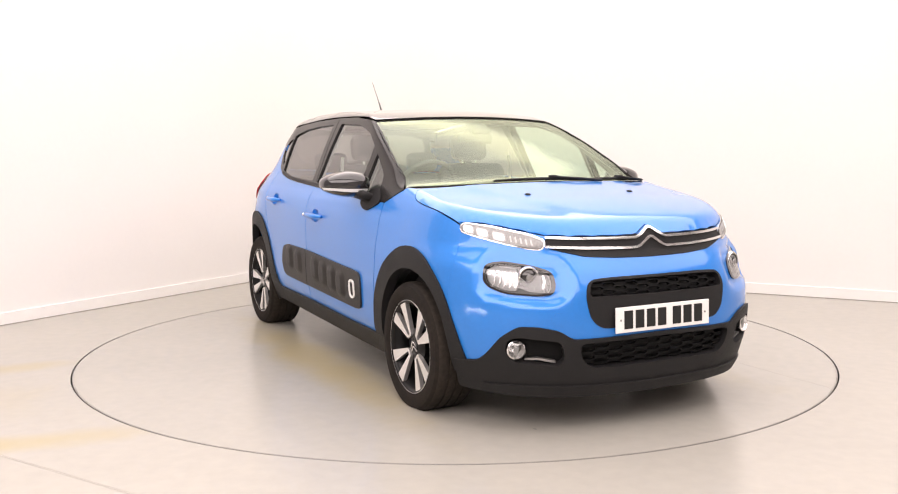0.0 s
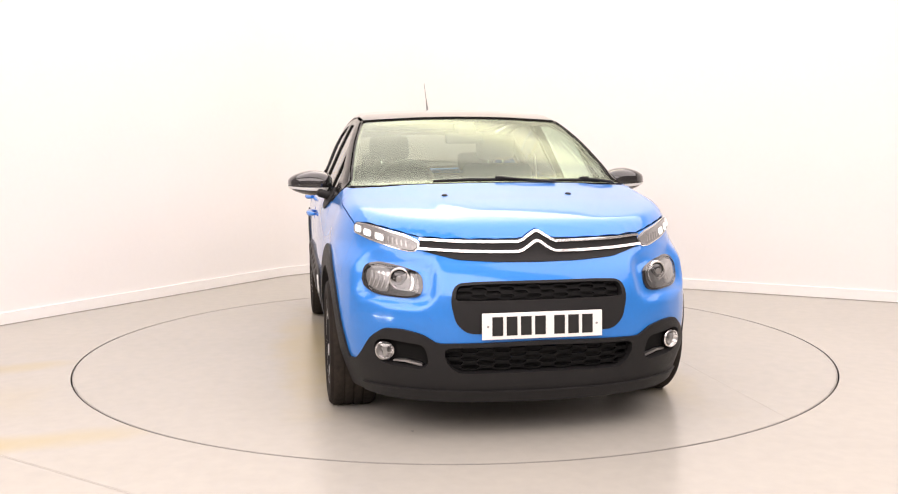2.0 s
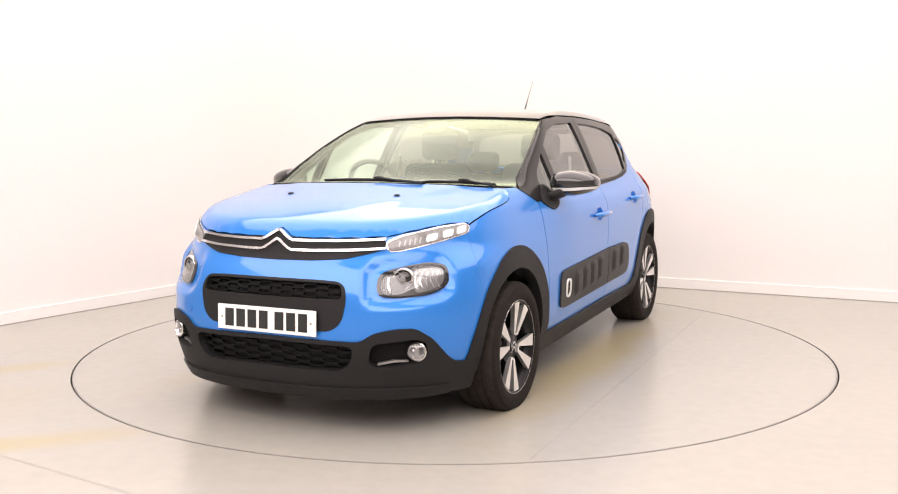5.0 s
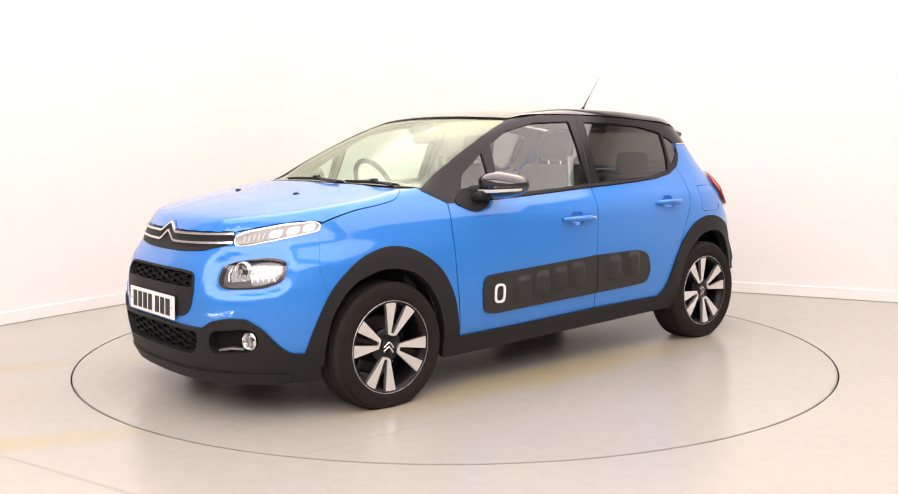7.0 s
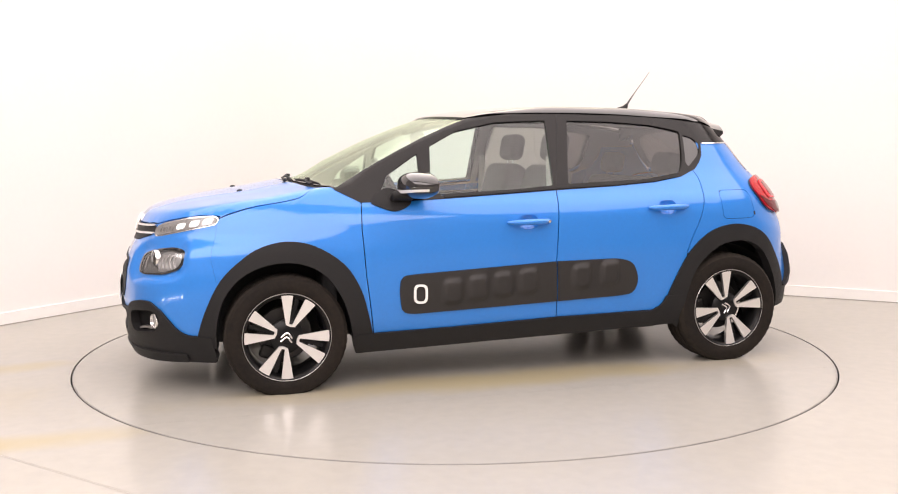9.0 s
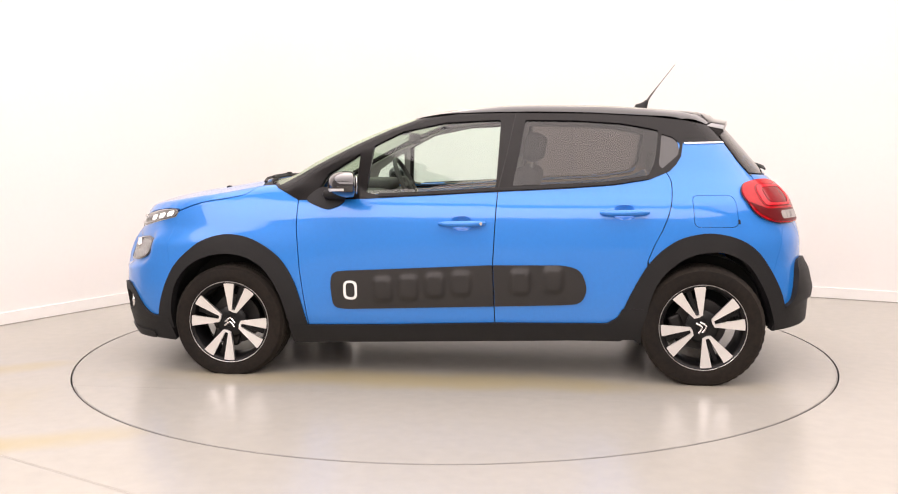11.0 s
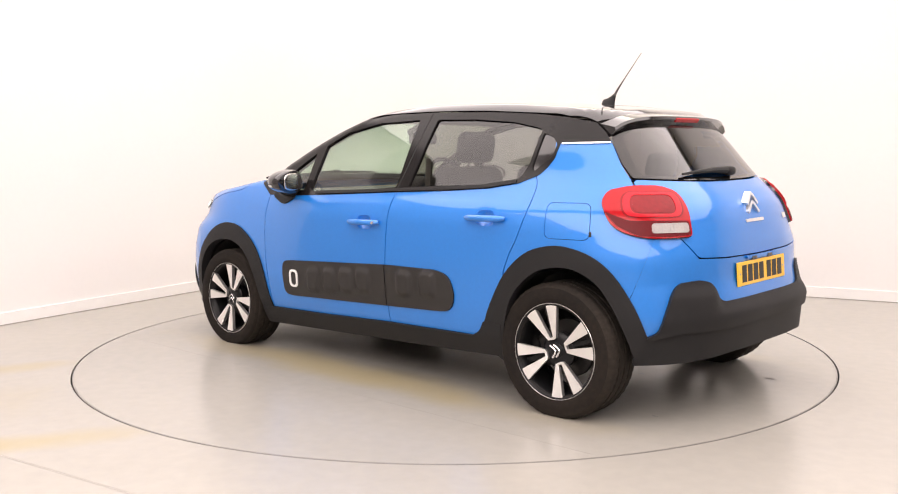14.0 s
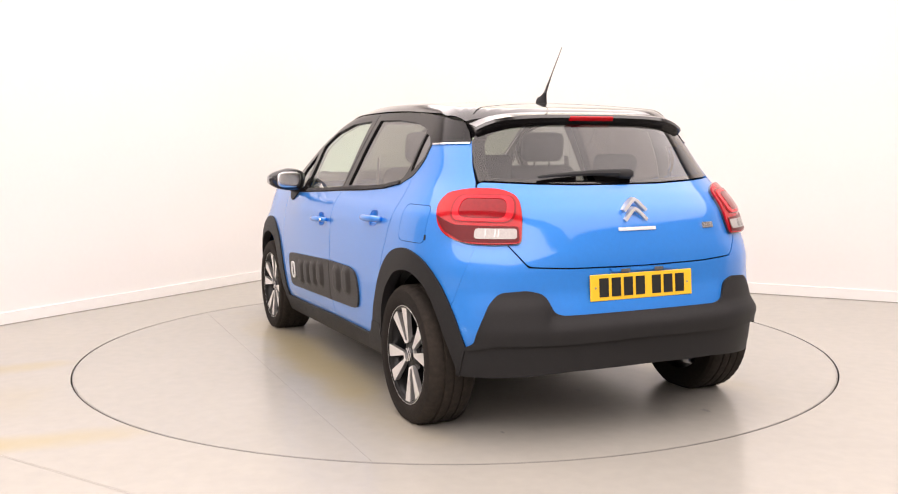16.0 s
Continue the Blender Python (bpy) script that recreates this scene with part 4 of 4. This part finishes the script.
def build_fittings(car):
    for sgn in (1, -1):
        # door mirror
        def housing(bm, sgn=sgn):
            for v in bm.verts:
                if v.co.x < -.03:
                    v.co.x = -.03 + (v.co.x + .03) * .25
                v.co.x -= v.co.y * .25
                v.co.z *= 1 - .28 * max(0, v.co.y / .12)
            bmesh.ops.transform(bm, matrix=Matrix.Translation((.577, .910, 1.045)), verts=bm.verts)
            if sgn < 0:
                bmesh.ops.transform(bm, matrix=Matrix.Diagonal((1, -1, 1, 1)), verts=bm.verts)
                bmesh.ops.reverse_faces(bm, faces=bm.faces)
            return bm
        mirror = shade(part("door_mirror", housing(ellipsoid(bmesh.new(), (0, 0, 0), (.205, .245, .138), 2.6)), BLACK, car, "gloss black door mirror with white indicator"), 50)

        def band(z0, z1, b0, b1, grow):
            """A belt round the housing between two heights."""
            bm, rows, e = bmesh.new(), [], 2 / 2.6
            curl = lambda v, k: math.copysign(abs(v) ** k, v)
            for b in np.linspace(radians(b0), radians(b1), 30):
                row = []
                for z in np.linspace(z0, z1, 4):
                    a = math.asin(curl(z / .069, 1 / e))
                    row.append(bm.verts.new((.1025 * grow * curl(math.cos(a), e) * curl(math.cos(b), e), .1225 * grow * curl(math.cos(a), e) * curl(math.sin(b), e), z)))
                rows.append(row)
            for p, q in zip(rows, rows[1:]):
                for k in range(3):
                    bm.faces.new((p[k], q[k], q[k + 1], p[k + 1]))
            return housing(bm)
        shade(part("indicator", band(-.040, -.023, -48, 84, 1.012), WHITEP, mirror, "white indicator strip"), 60)
        shade(part("housing_seam", band(-.022, -.0195, -75, 88, 1.010), DARK, mirror), 60)
        bm = bmesh.new()
        box(bm, (.66, .835 * sgn, .985), (.12, .09, .045), .018, turn=pose(0, 0, 0, 20 * sgn, 0, 0))
        shade(part("foot", bm, PLASTIC, mirror), 50)
        skin("mirror_sail", soft([(.83, .955), (.79, 1.00), (.735, 1.03), (.64, 1.0), (.60, .955), (.64, .925), (.70, .905), (.76, .925)], .03), PLASTIC, mirror, off=.008, thick=.01, flip=sgn < 0)
        bm = ellipsoid(bmesh.new(), (0, 0, 0), (.012, .165, .096), 3.2, 28, 14)
        bmesh.ops.transform(bm, matrix=Matrix.Translation((.5275, .903 * sgn, 1.044)) @ pose(0, 0, 0, 0, 0, 14 * sgn), verts=bm.verts)
        shade(part("mirror_glass", bm, CHROME, mirror, "mirror glass"), 60)
        # door handles
        for x0, x1, z in ((.095, -.145, .838), (-.743, -.985, .897)):
            pts = []
            for t in np.linspace(0, 1, 9):
                x = x0 + (x1 - x0) * t
                y = float(side_at(np.array([x]), np.array([z]))[0][1]) + .006 + .030 * math.sin(math.pi * min(1, max(0, t))) ** .5
                pts.append((x, y * sgn, z + .004 * t))
            bm = tube(pts, .019, 10, (.5, .85, 1, 1, 1, 1, 1, .95, .6), .85)
            handle = shade(part("door_handle", bm, PAINT, car), 60)
            if x0 > 0:
                lock = lathe([(.0, .004), (.008, .003), (.009, -.004)], 16)
                bmesh.ops.transform(lock, matrix=Matrix.Translation((x1 + .016, pts[7][1] + .016 * sgn, pts[7][2])) @ pose(0, 0, 0, 0, 0, 0 if sgn > 0 else 180), verts=lock.verts)
                part("lock", lock, CHROME, handle, "small bright key lock")
            c = (x0 + x1) / 2
            skin("handle_cup", cup(c, z), PAINT, handle, off=-.004, thick=.001, flip=sgn < 0, step=.012, relief=lambda v, c=c, z=z: -.022 * smooth(1.0, .35, np.hypot((v[:, 0] - c) / .06, (v[:, 1] - z) / .04)))
    # nozzles on the bonnet, wipers
    for y in (.304, -.304):
        bm = ellipsoid(bmesh.new(), (1.438, y, float(top_at(np.array([1.438]), np.array([y]))[0][2]) + .004), (.034, .030, .018), 2.2, 12, 8)
        shade(part("washer_jet", bm, DARK, car), 60)
    for root, tip in (((1.160, .31), (1.128, -.31)), ((1.062, .655), (1.140, .30))):
        pts = []
        for t in np.linspace(0, 1, 10):
            x, y = root[0] + (tip[0] - root[0]) * t, root[1] + (tip[1] - root[1]) * t
            pts.append((x, y, float(top_at(np.array([x]), np.array([y]))[0][2]) + .012))
        w = part("wiper", tube(pts, .006, 8, [.5, .8, 1, 1.1, 1.2, 1.2, 1.1, 1, .8, .5]), DARK, car, "black windscreen wiper")
        part("blade", tube([(x - .008, y, z - .006) for x, y, z in pts], .004, 6), RUBBER, w)
        p, q = Vector(pts[4]), Vector(pts[0]) + Vector((.035, .0, -.004))
        part("arm", tube([q, q.lerp(p, .5) + Vector((.022, 0, .006)), p + Vector((0, 0, .010))], .007, 8, (1.5, 1.1, .9), .7), DARK, w)
        bm = bmesh.new()
        box(bm, p + Vector((0, 0, .010)), (.022, .05, .016), .005)
        part("clip", bm, DARK, w)
    z = lambda yy, zz: float(back_at(np.array([yy]), np.array([zz]))[0][0])
    pts = [(z(a, b) - .025, a, b) for a, b in ((-.03, 1.118), (.10, 1.122), (.24, 1.118), (.385, 1.108))]
    w = part("rear_wiper", tube(pts, .014, 8, (1.6, 1.1, .8, .4), .9), DARK, car, "black rear wiper")
    bm = ellipsoid(bmesh.new(), (z(-.04, 1.11) - .02, -.04, 1.115), (.05, .09, .045), 2.5, 16, 8)
    shade(part("cap", bm, DARK, w), 60)
    # antenna
    bm = tube([(-1.00, 0, 1.448), (-1.005, 0, 1.462), (-1.018, 0, 1.474), (-1.030, 0, 1.492), (-1.038, 0, 1.506)], .042, 12, (1.0, .95, .62, .36, .24))
    for v in bm.verts:
        v.co.y *= .62
    ant = shade(part("antenna", bm, DARK, car, "black roof antenna"), 60)
    part("rod", tube([(-1.02, 0, 1.475), (-1.055, 0, 1.53), (-1.10, 0, 1.59), (-1.195, 0, 1.712)], .0055, 8, (1.5, 1.1, .5, .3)), GREYLAMP, ant)
    # plates with character bars
    plate(car, "front_plate", Matrix.Translation((2.078, 0, .494)) @ pose(0, 0, 0, 0, -2, 0), 1, WHITEP, "white number plate with black character bars")
    plate(car, "rear_plate", Matrix.Translation((-1.868, 0, .648)) @ pose(0, 0, 0, 0, -4, 180), -1, YELLOWP, "yellow number plate with black character bars")
    # badges on the tailgate
    for zz, hw in ((1.002, .056), (.962, .056)):
        path = [(-hw, zz - .040), (-hw * .6, zz - .018), (-hw * .25, zz + .001), (0, zz + .009), (hw * .25, zz + .001), (hw * .6, zz - .018), (hw, zz - .040)]
        rim = strip(path, .0145)
        bm = bmesh.new()
        face = lambda dx: [bm.verts.new((z(0, .955) - .020 + dx + .22 * (b - .955), a, b)) for a, b in rim]
        top, low = face(0), face(.03)
        n = len(rim) // 2
        for k in range(n - 1):
            for ring in (top, low):
                bm.faces.new((ring[k], ring[k + 1], ring[2 * n - 2 - k], ring[2 * n - 1 - k]))
        for k in range(2 * n):
            bm.faces.new((top[k], low[k], low[(k + 1) % (2 * n)], top[(k + 1) % (2 * n)]))
        bmesh.ops.recalc_face_normals(bm, faces=bm.faces)
        part("rear_badge", bm, ALLOY, car, "chrome chevron badge")
    skin("badge_bar", soft([(-.095, .892), (.095, .892), (.095, .878), (-.095, .878)], .003), ALLOY, car, kind="back", off=.005, thick=.004, label="plain chrome bar badge")
    skin("badge_bar", soft([(-.43, .897), (-.36, .897), (-.36, .872), (-.43, .872)], .003), CHROME, car, kind="back", off=.005, thick=.004, label="plain chrome bar badge")
    skin("gate_handle", soft([(-.16, .728), (.16, .728), (.15, .712), (-.15, .712)], .006), PAINT, car, kind="back", off=.012, thick=.02)
    for y in (-.085, .085):
        skin("plate_light", soft([(y - .022, .722), (y + .022, .722), (y + .022, .708), (y - .022, .708)], .004), GREYLAMP, car, kind="back", off=.016, thick=.01)
    skin("flap_notch", soft([(-1.437, .862), (-1.448, .862), (-1.448, .838), (-1.437, .838)], .005), DARK, car, off=.0015, thick=.001)
    # tow-eye cover
    ring = [(TOW[0] + .030 * math.cos(k * .2618), TOW[1] + .027 * math.sin(k * .2618)) for k in range(24)]
    skin("tow_cover", ring, PAINT, car, off=.0025, thick=.004, step=.02)


def plate(car, name, m, facing, mat, label):
    bm = bmesh.new()
    box(bm, (0, 0, 0), (.008, .52, .111), .003)
    bmesh.ops.transform(bm, matrix=m, verts=bm.verts)
    p = part(name, bm, mat, car, label)
    for k in (-1, 1):
        bm = lathe([(.0, .0056), (.005, .005), (.0055, .003)], 10)
        bmesh.ops.transform(bm, matrix=m @ Matrix.Translation((0, .235 * k, 0)) @ pose(0, 0, 0, 0, 0, -90), verts=bm.verts)
        part("screw", bm, SILVER, p)
    total = 7 * .05 + 5 * .011 + .033
    y = -total / 2
    for k in range(7):
        bm = bmesh.new()
        box(bm, (.0048, y + .025, 0), (.002, .046, .079), .0)
        bmesh.ops.transform(bm, matrix=m, verts=bm.verts)
        part("character_bar", bm, INK, p)
        y += .05 + (.033 if k == 3 else .011)


def wheel(car, x, sgn, turn, badge=0, high=.305, name="wheel"):
    """A road wheel; its axis is y, its face towards sgn."""
    prof = [(.205, -.10), (.222, -.105), (.262, -.113), (.295, -.108), (.309, -.095)]
    for k in range(4):
        c = -.066 + k * .044
        prof += [(.3155, c - .017), (.3165, c), (.3155, c + .017), (.309, c + .019), (.309, c + .025)] if k < 3 else [(.3155, c - .017), (.3165, c), (.3155, c + .017)]
    prof += [(.309, .095), (.295, .108), (.262, .113), (.240, .110), (.226, .104), (.222, .098), (.205, .09)]
    m = Matrix.Translation((x, .752 * sgn, high)) @ (pose(0, 0, 0, 0, turn, 0) if sgn > 0 else pose(0, 0, 0, 0, turn, 180))
    bm = lathe([(.205, -.10), (.218, -.095), (.210, -.08), (.19, -.05), (.195, .06), (.212, .088), (.221, .096), (.2245, .099), (.221, .1025), (.212, .098), (.206, .088)], 64)
    w = shade(part(name, bm, RIM, car, "sixteen inch alloy wheel with machined twin spokes"), 40)
    w.matrix_basis = m
    bm = lathe([(a if a < .24 else .24 + (a - .24) * (1 - (.305 - high) * 6), h) for a, h in prof], 144)
    for v in bm.verts:
        r = math.hypot(v.co.x, v.co.z)
        k = round(math.atan2(v.co.z, v.co.x) / (2 * math.pi / 144))
        if r > .305 and abs(v.co.y) > .045 and k % 3 == 0:
            v.co.x, v.co.z = v.co.x * .991, v.co.z * .991      # cuts across the shoulder ribs
    down = (m.to_3x3().inverted() @ Vector((0, 0, -1))).normalized()
    for v in bm.verts:
        d = v.co.dot(down)
        if d > high - .0005:
            v.co -= down * (d - high + .0005)      # the flat where it stands
    tyre = shade(part("tyre", bm, RUBBER, w, "black road tyre with dusty brown tread"), 28)
    tyre.data.materials.append(TREAD)
    for p in tyre.data.polygons:
        p.material_index = 1 if math.hypot(p.center.x, p.center.z) > .300 else 0
    # bright rim edge
    shade(part("rim_edge", lathe([(.2235, .0985), (.2240, .1010), (.2222, .1028), (.2200, .1018), (.2190, .098)], 72), ALLOY, w), 40)
    # dark centre and dark spokes beneath
    shade(part("hub", lathe([(.0, .078), (.030, .079), (.034, .074), (.075, .070), (.086, .060), (.080, .02), (.0, .02)], 40), RIM, w), 40)
    shade(part("brake_disc", lathe([(.0, -.02), (.135, -.02), (.138, -.025), (.138, -.04), (.06, -.045)], 40), STEEL, w), 40)
    bm = bmesh.new()
    box(bm, (.115, -.03, .02), (.07, .06, .15), .015)
    part("caliper", bm, STEEL, w)
    for k in range(4):
        # a pair of machined blades joined at the hub, opening towards the rim
        bm = bmesh.new()
        a0 = math.pi / 2 * k
        for sd in (-1, 1):
            prev = None
            for t in np.linspace(0, 1, 8):
                r = .060 + (.2225 - .060) * t
                lat = sd * (.0150 + .049 * t)
                half = .0075 + .0225 * t
                lat0, lat1 = lat - half, lat + half
                rad = r
                h = .085 + .014 * t
                ring = []
                for q, hh in ((lat0, h), (lat1, h), (lat1 - .002, h - .022), (lat0 + .002, h - .022)):
                    rr = math.sqrt(max(rad * rad - q * q, .001))
                    ring.append(bm.verts.new((rr * math.cos(a0) - q * math.sin(a0), hh, rr * math.sin(a0) + q * math.cos(a0))))
                if prev:
                    for j in range(4):
                        bm.faces.new((prev[j], prev[(j + 1) % 4], ring[(j + 1) % 4], ring[j]))
                else:
                    bm.faces.new(ring)
                prev = ring
            bm.faces.new(prev[::-1])
        # the joining foot
        prev = None
        for t in np.linspace(-1, 1, 9):
            r0 = .059 + .005 * abs(t) ** 2
            q = t * .0215
            ring = []
            for rr, hh in ((r0 - .006, .083), (r0 + .006, .085), (r0 + .006, .063), (r0 - .006, .063)):
                ring.append(bm.verts.new((rr * math.cos(a0) - q * math.sin(a0), hh, rr * math.sin(a0) + q * math.cos(a0))))
            if prev:
                for j in range(4):
                    bm.faces.new((prev[j], prev[(j + 1) % 4], ring[(j + 1) % 4], ring[j]))
            prev = ring
        bmesh.ops.recalc_face_normals(bm, faces=bm.faces)
        part("spoke", bm, ALLOY, w, "machined silver twin spoke")
        # dark blade between the pairs, set back
        bm = bmesh.new()
        a = a0
        t = Matrix.Rotation(-a, 4, "Y")
        box(bm, (.145, .048, 0), (.14, .02, .026), .004)
        bmesh.ops.transform(bm, matrix=t, verts=bm.verts)
        part("spoke_web", bm, RIM, w)
    for d in (0, .022):
        bm = tube([(-.028, .081, -.028 + d), (-.012, .0815, -.010 + d), (0, .082, -.002 + d), (.012, .0815, -.010 + d), (.028, .081, -.028 + d)], .0050, 6)
        bmesh.ops.transform(bm, matrix=pose(0, 0, 0, 0, badge - turn, 0), verts=bm.verts)
        part("cap_badge", bm, CHROME, w, "small silver chevron")
    return w


def build_cabin(car):
    def piece(name, centre, size, bevel, mat, turn=None, label=""):
        bm = bmesh.new()
        box(bm, centre, size, bevel, turn, 3)
        return shade(part(name, bm, mat, car, label), 50)
    piece("cabin_floor", (0, 0, .30), (1.7, 1.4, .10), .02, CABIN)
    piece("underbody", (0, 0, .235), (1.75, 1.45, .08), .02, DARK)
    piece("underbody", (1.35, 0, .26), (1.0, .96, .10), .02, DARK)
    piece("underbody", (-1.31, 0, .335), (.92, .96, .10), .02, DARK)
    piece("bulkhead", (1.02, 0, .62), (.08, 1.40, .70), .02, CABIN)
    piece("dashboard", (.78, 0, .87), (.48, 1.42, .22), .07, CABIN, label="dark grey dashboard")
    piece("instrument_hood", (.66, -.37, 1.0), (.22, .36, .08), .035, CABIN)
    piece("parcel_shelf", (-1.33, 0, .98), (.46, 1.12, .03), .01, CABIN)
    piece("boot_wall", (-1.66, 0, .72), (.04, 1.0, .45), .01, CABIN)
    for sgn in (1, -1):
        skin("door_card", [(.80, .40), (.80, .955), (-.2, .975), (-.9, 1.01), (-.9, .40)], CABIN, car, off=-.06, thick=.01, flip=sgn < 0)
        y = .36 * sgn
        piece("front_seat", (.02, y, .52), (.52, .50, .20), .07, CLOTH, label="grey cloth front seat")
        piece("front_seatback", (-.27, y, .83), (.15, .48, .62), .065, CLOTH, pose(0, 0, 0, 0, -17, 0))
        piece("headrest", (-.385, y, 1.235), (.10, .26, .17), .045, CLOTH, pose(0, 0, 0, 0, -10, 0))
        for dy in (-.05, .05):
            part("headrest_post", tube([(-.36, y + dy, 1.05), (-.385, y + dy, 1.20)], .007, 8), CHROME, car)
        piece("rear_headrest", (-1.12, .36 * sgn, 1.13), (.09, .24, .14), .04, CLOTH, pose(0, 0, 0, 0, -12, 0))
        for dy in (-.05, .05):
            part("headrest_post", tube([(-1.09, .36 * sgn + dy, .98), (-1.115, .36 * sgn + dy, 1.10)], .007, 8), CHROME, car)
        part("seat_belt", tube([(-.255, .60 * sgn, 1.18), (-.25, .64 * sgn, .60)], .022, 6, flat=.2), LINING, car)
    piece("rear_bench", (-.82, 0, .52), (.50, 1.25, .22), .07, CLOTH)
    piece("rear_seatback", (-1.06, 0, .80), (.14, 1.25, .50), .06, CLOTH, pose(0, 0, 0, 0, -14, 0))
    # lining under the roof
    half = [(.27, 0), (.26, .2), (.20, .50), (0, .54), (-.7, .55), (-1.2, .50), (-1.32, .3), (-1.34, 0)]
    skin("roof_lining", half + [(a, -b) for a, b in reversed(half) if b], LINING, car, kind="top", off=-.045, thick=.004, step=.08)
    # interior mirror and sensor box, behind the screen
    piece("interior_mirror", (.36, 0, 1.29), (.04, .23, .065), .016, CABIN)
    piece("sensor_box", (.40, 0, 1.345), (.10, .12, .04), .016, CABIN, pose(0, 0, 0, 0, 24, 0))
    # steering wheel
    bm = bmesh.new()
    ring = [(.175 * math.cos(a), .175 * math.sin(a), 0) for a in np.linspace(0, 2 * math.pi, 33)]
    b2 = tube(ring, .015, 8)
    m = Matrix.Translation((.47, -.37, 1.0)) @ pose(0, 0, 0, 0, -64, 0)
    bmesh.ops.transform(b2, matrix=m, verts=b2.verts)
    sw = shade(part("steering_wheel", b2, CABIN, car, "black steering wheel"), 60)
    box(bm, (0, 0, -.01), (.12, .12, .05), .03)
    box(bm, (0, .0, 0), (.03, .33, .02), .006)
    box(bm, (-.08, .0, 0), (.15, .03, .02), .006)
    bmesh.ops.transform(bm, matrix=m, verts=bm.verts)
    part("hub", bm, CABIN, sw)
    # wheel wells
    for x in (1.27, -1.27):
        for sgn in (1, -1):
            bm = bmesh.new()
            rows = []
            for k in range(17):
                a = math.radians(-5 + 190 * k / 16)
                rows.append([bm.verts.new((x + .365 * math.cos(a), yy * sgn, .31 + .365 * math.sin(a))) for yy in (.50, .765)])
            for a, b in zip(rows, rows[1:]):
                bm.faces.new((a[0], a[1], b[1], b[0]))
            bm.faces.new([r[0] for r in rows])
            shade(part("wheel_well", bm, DARK, car), 50)


build_studio()
build_floor_lights()
turntable = build_turntable()
car = tagged(new("hatchback_car"), "bright blue hatchback with gloss black roof on the turntable", "car")
build_body(car)
build_glasshouse(car)
build_tail(car)
build_fittings(car)
build_cabin(car)
wheel(car, 1.263, 1, 72, -8, .291)
wheel(car, -1.27, 1, 22, -75)
wheel(car, 1.263, -1, 40, 20, .291)
wheel(car, -1.27, -1, 10, 60, .299)

# seconds and the car's heading in degrees
TURN = [(0.0, -62.77), (0.5, -64.77), (1.0, -68.6), (1.5, -73.78), (2.0, -79.95), (2.5, -85.75), (3.0, -91.88), (3.5, -97.75),
        (4.0, -103.85), (4.5, -109.70), (5.2, -118.15), (6.0, -127.85), (6.8, -137.55), (7.5, -145.70), (8.0, -151.70), (8.5, -157.55),
        (9.0, -163.50), (9.8, -173.05), (10.6, -182.50), (11.5, -192.90), (12.0, -198.70), (12.5, -204.40), (13.0, -210.35), (13.5, -216.15),
        (14.0, -222.15), (14.5, -228.05), (15.0, -234.0), (15.5, -239.85), (16.0, -245.86)]
SET = Vector((-0.126, 0.0226, 0))


def motions():
    rows = []
    for t, a in TURN:
        o = Matrix.Rotation(radians(a), 3, "Z") @ SET
        rows.append((t, pose(o.x, o.y, 0, 0, 0, a)))
    walk(car, rows)
    walk(turntable, [(t, pose(0, 0, 0, 0, 0, a)) for t, a in TURN])


motions()
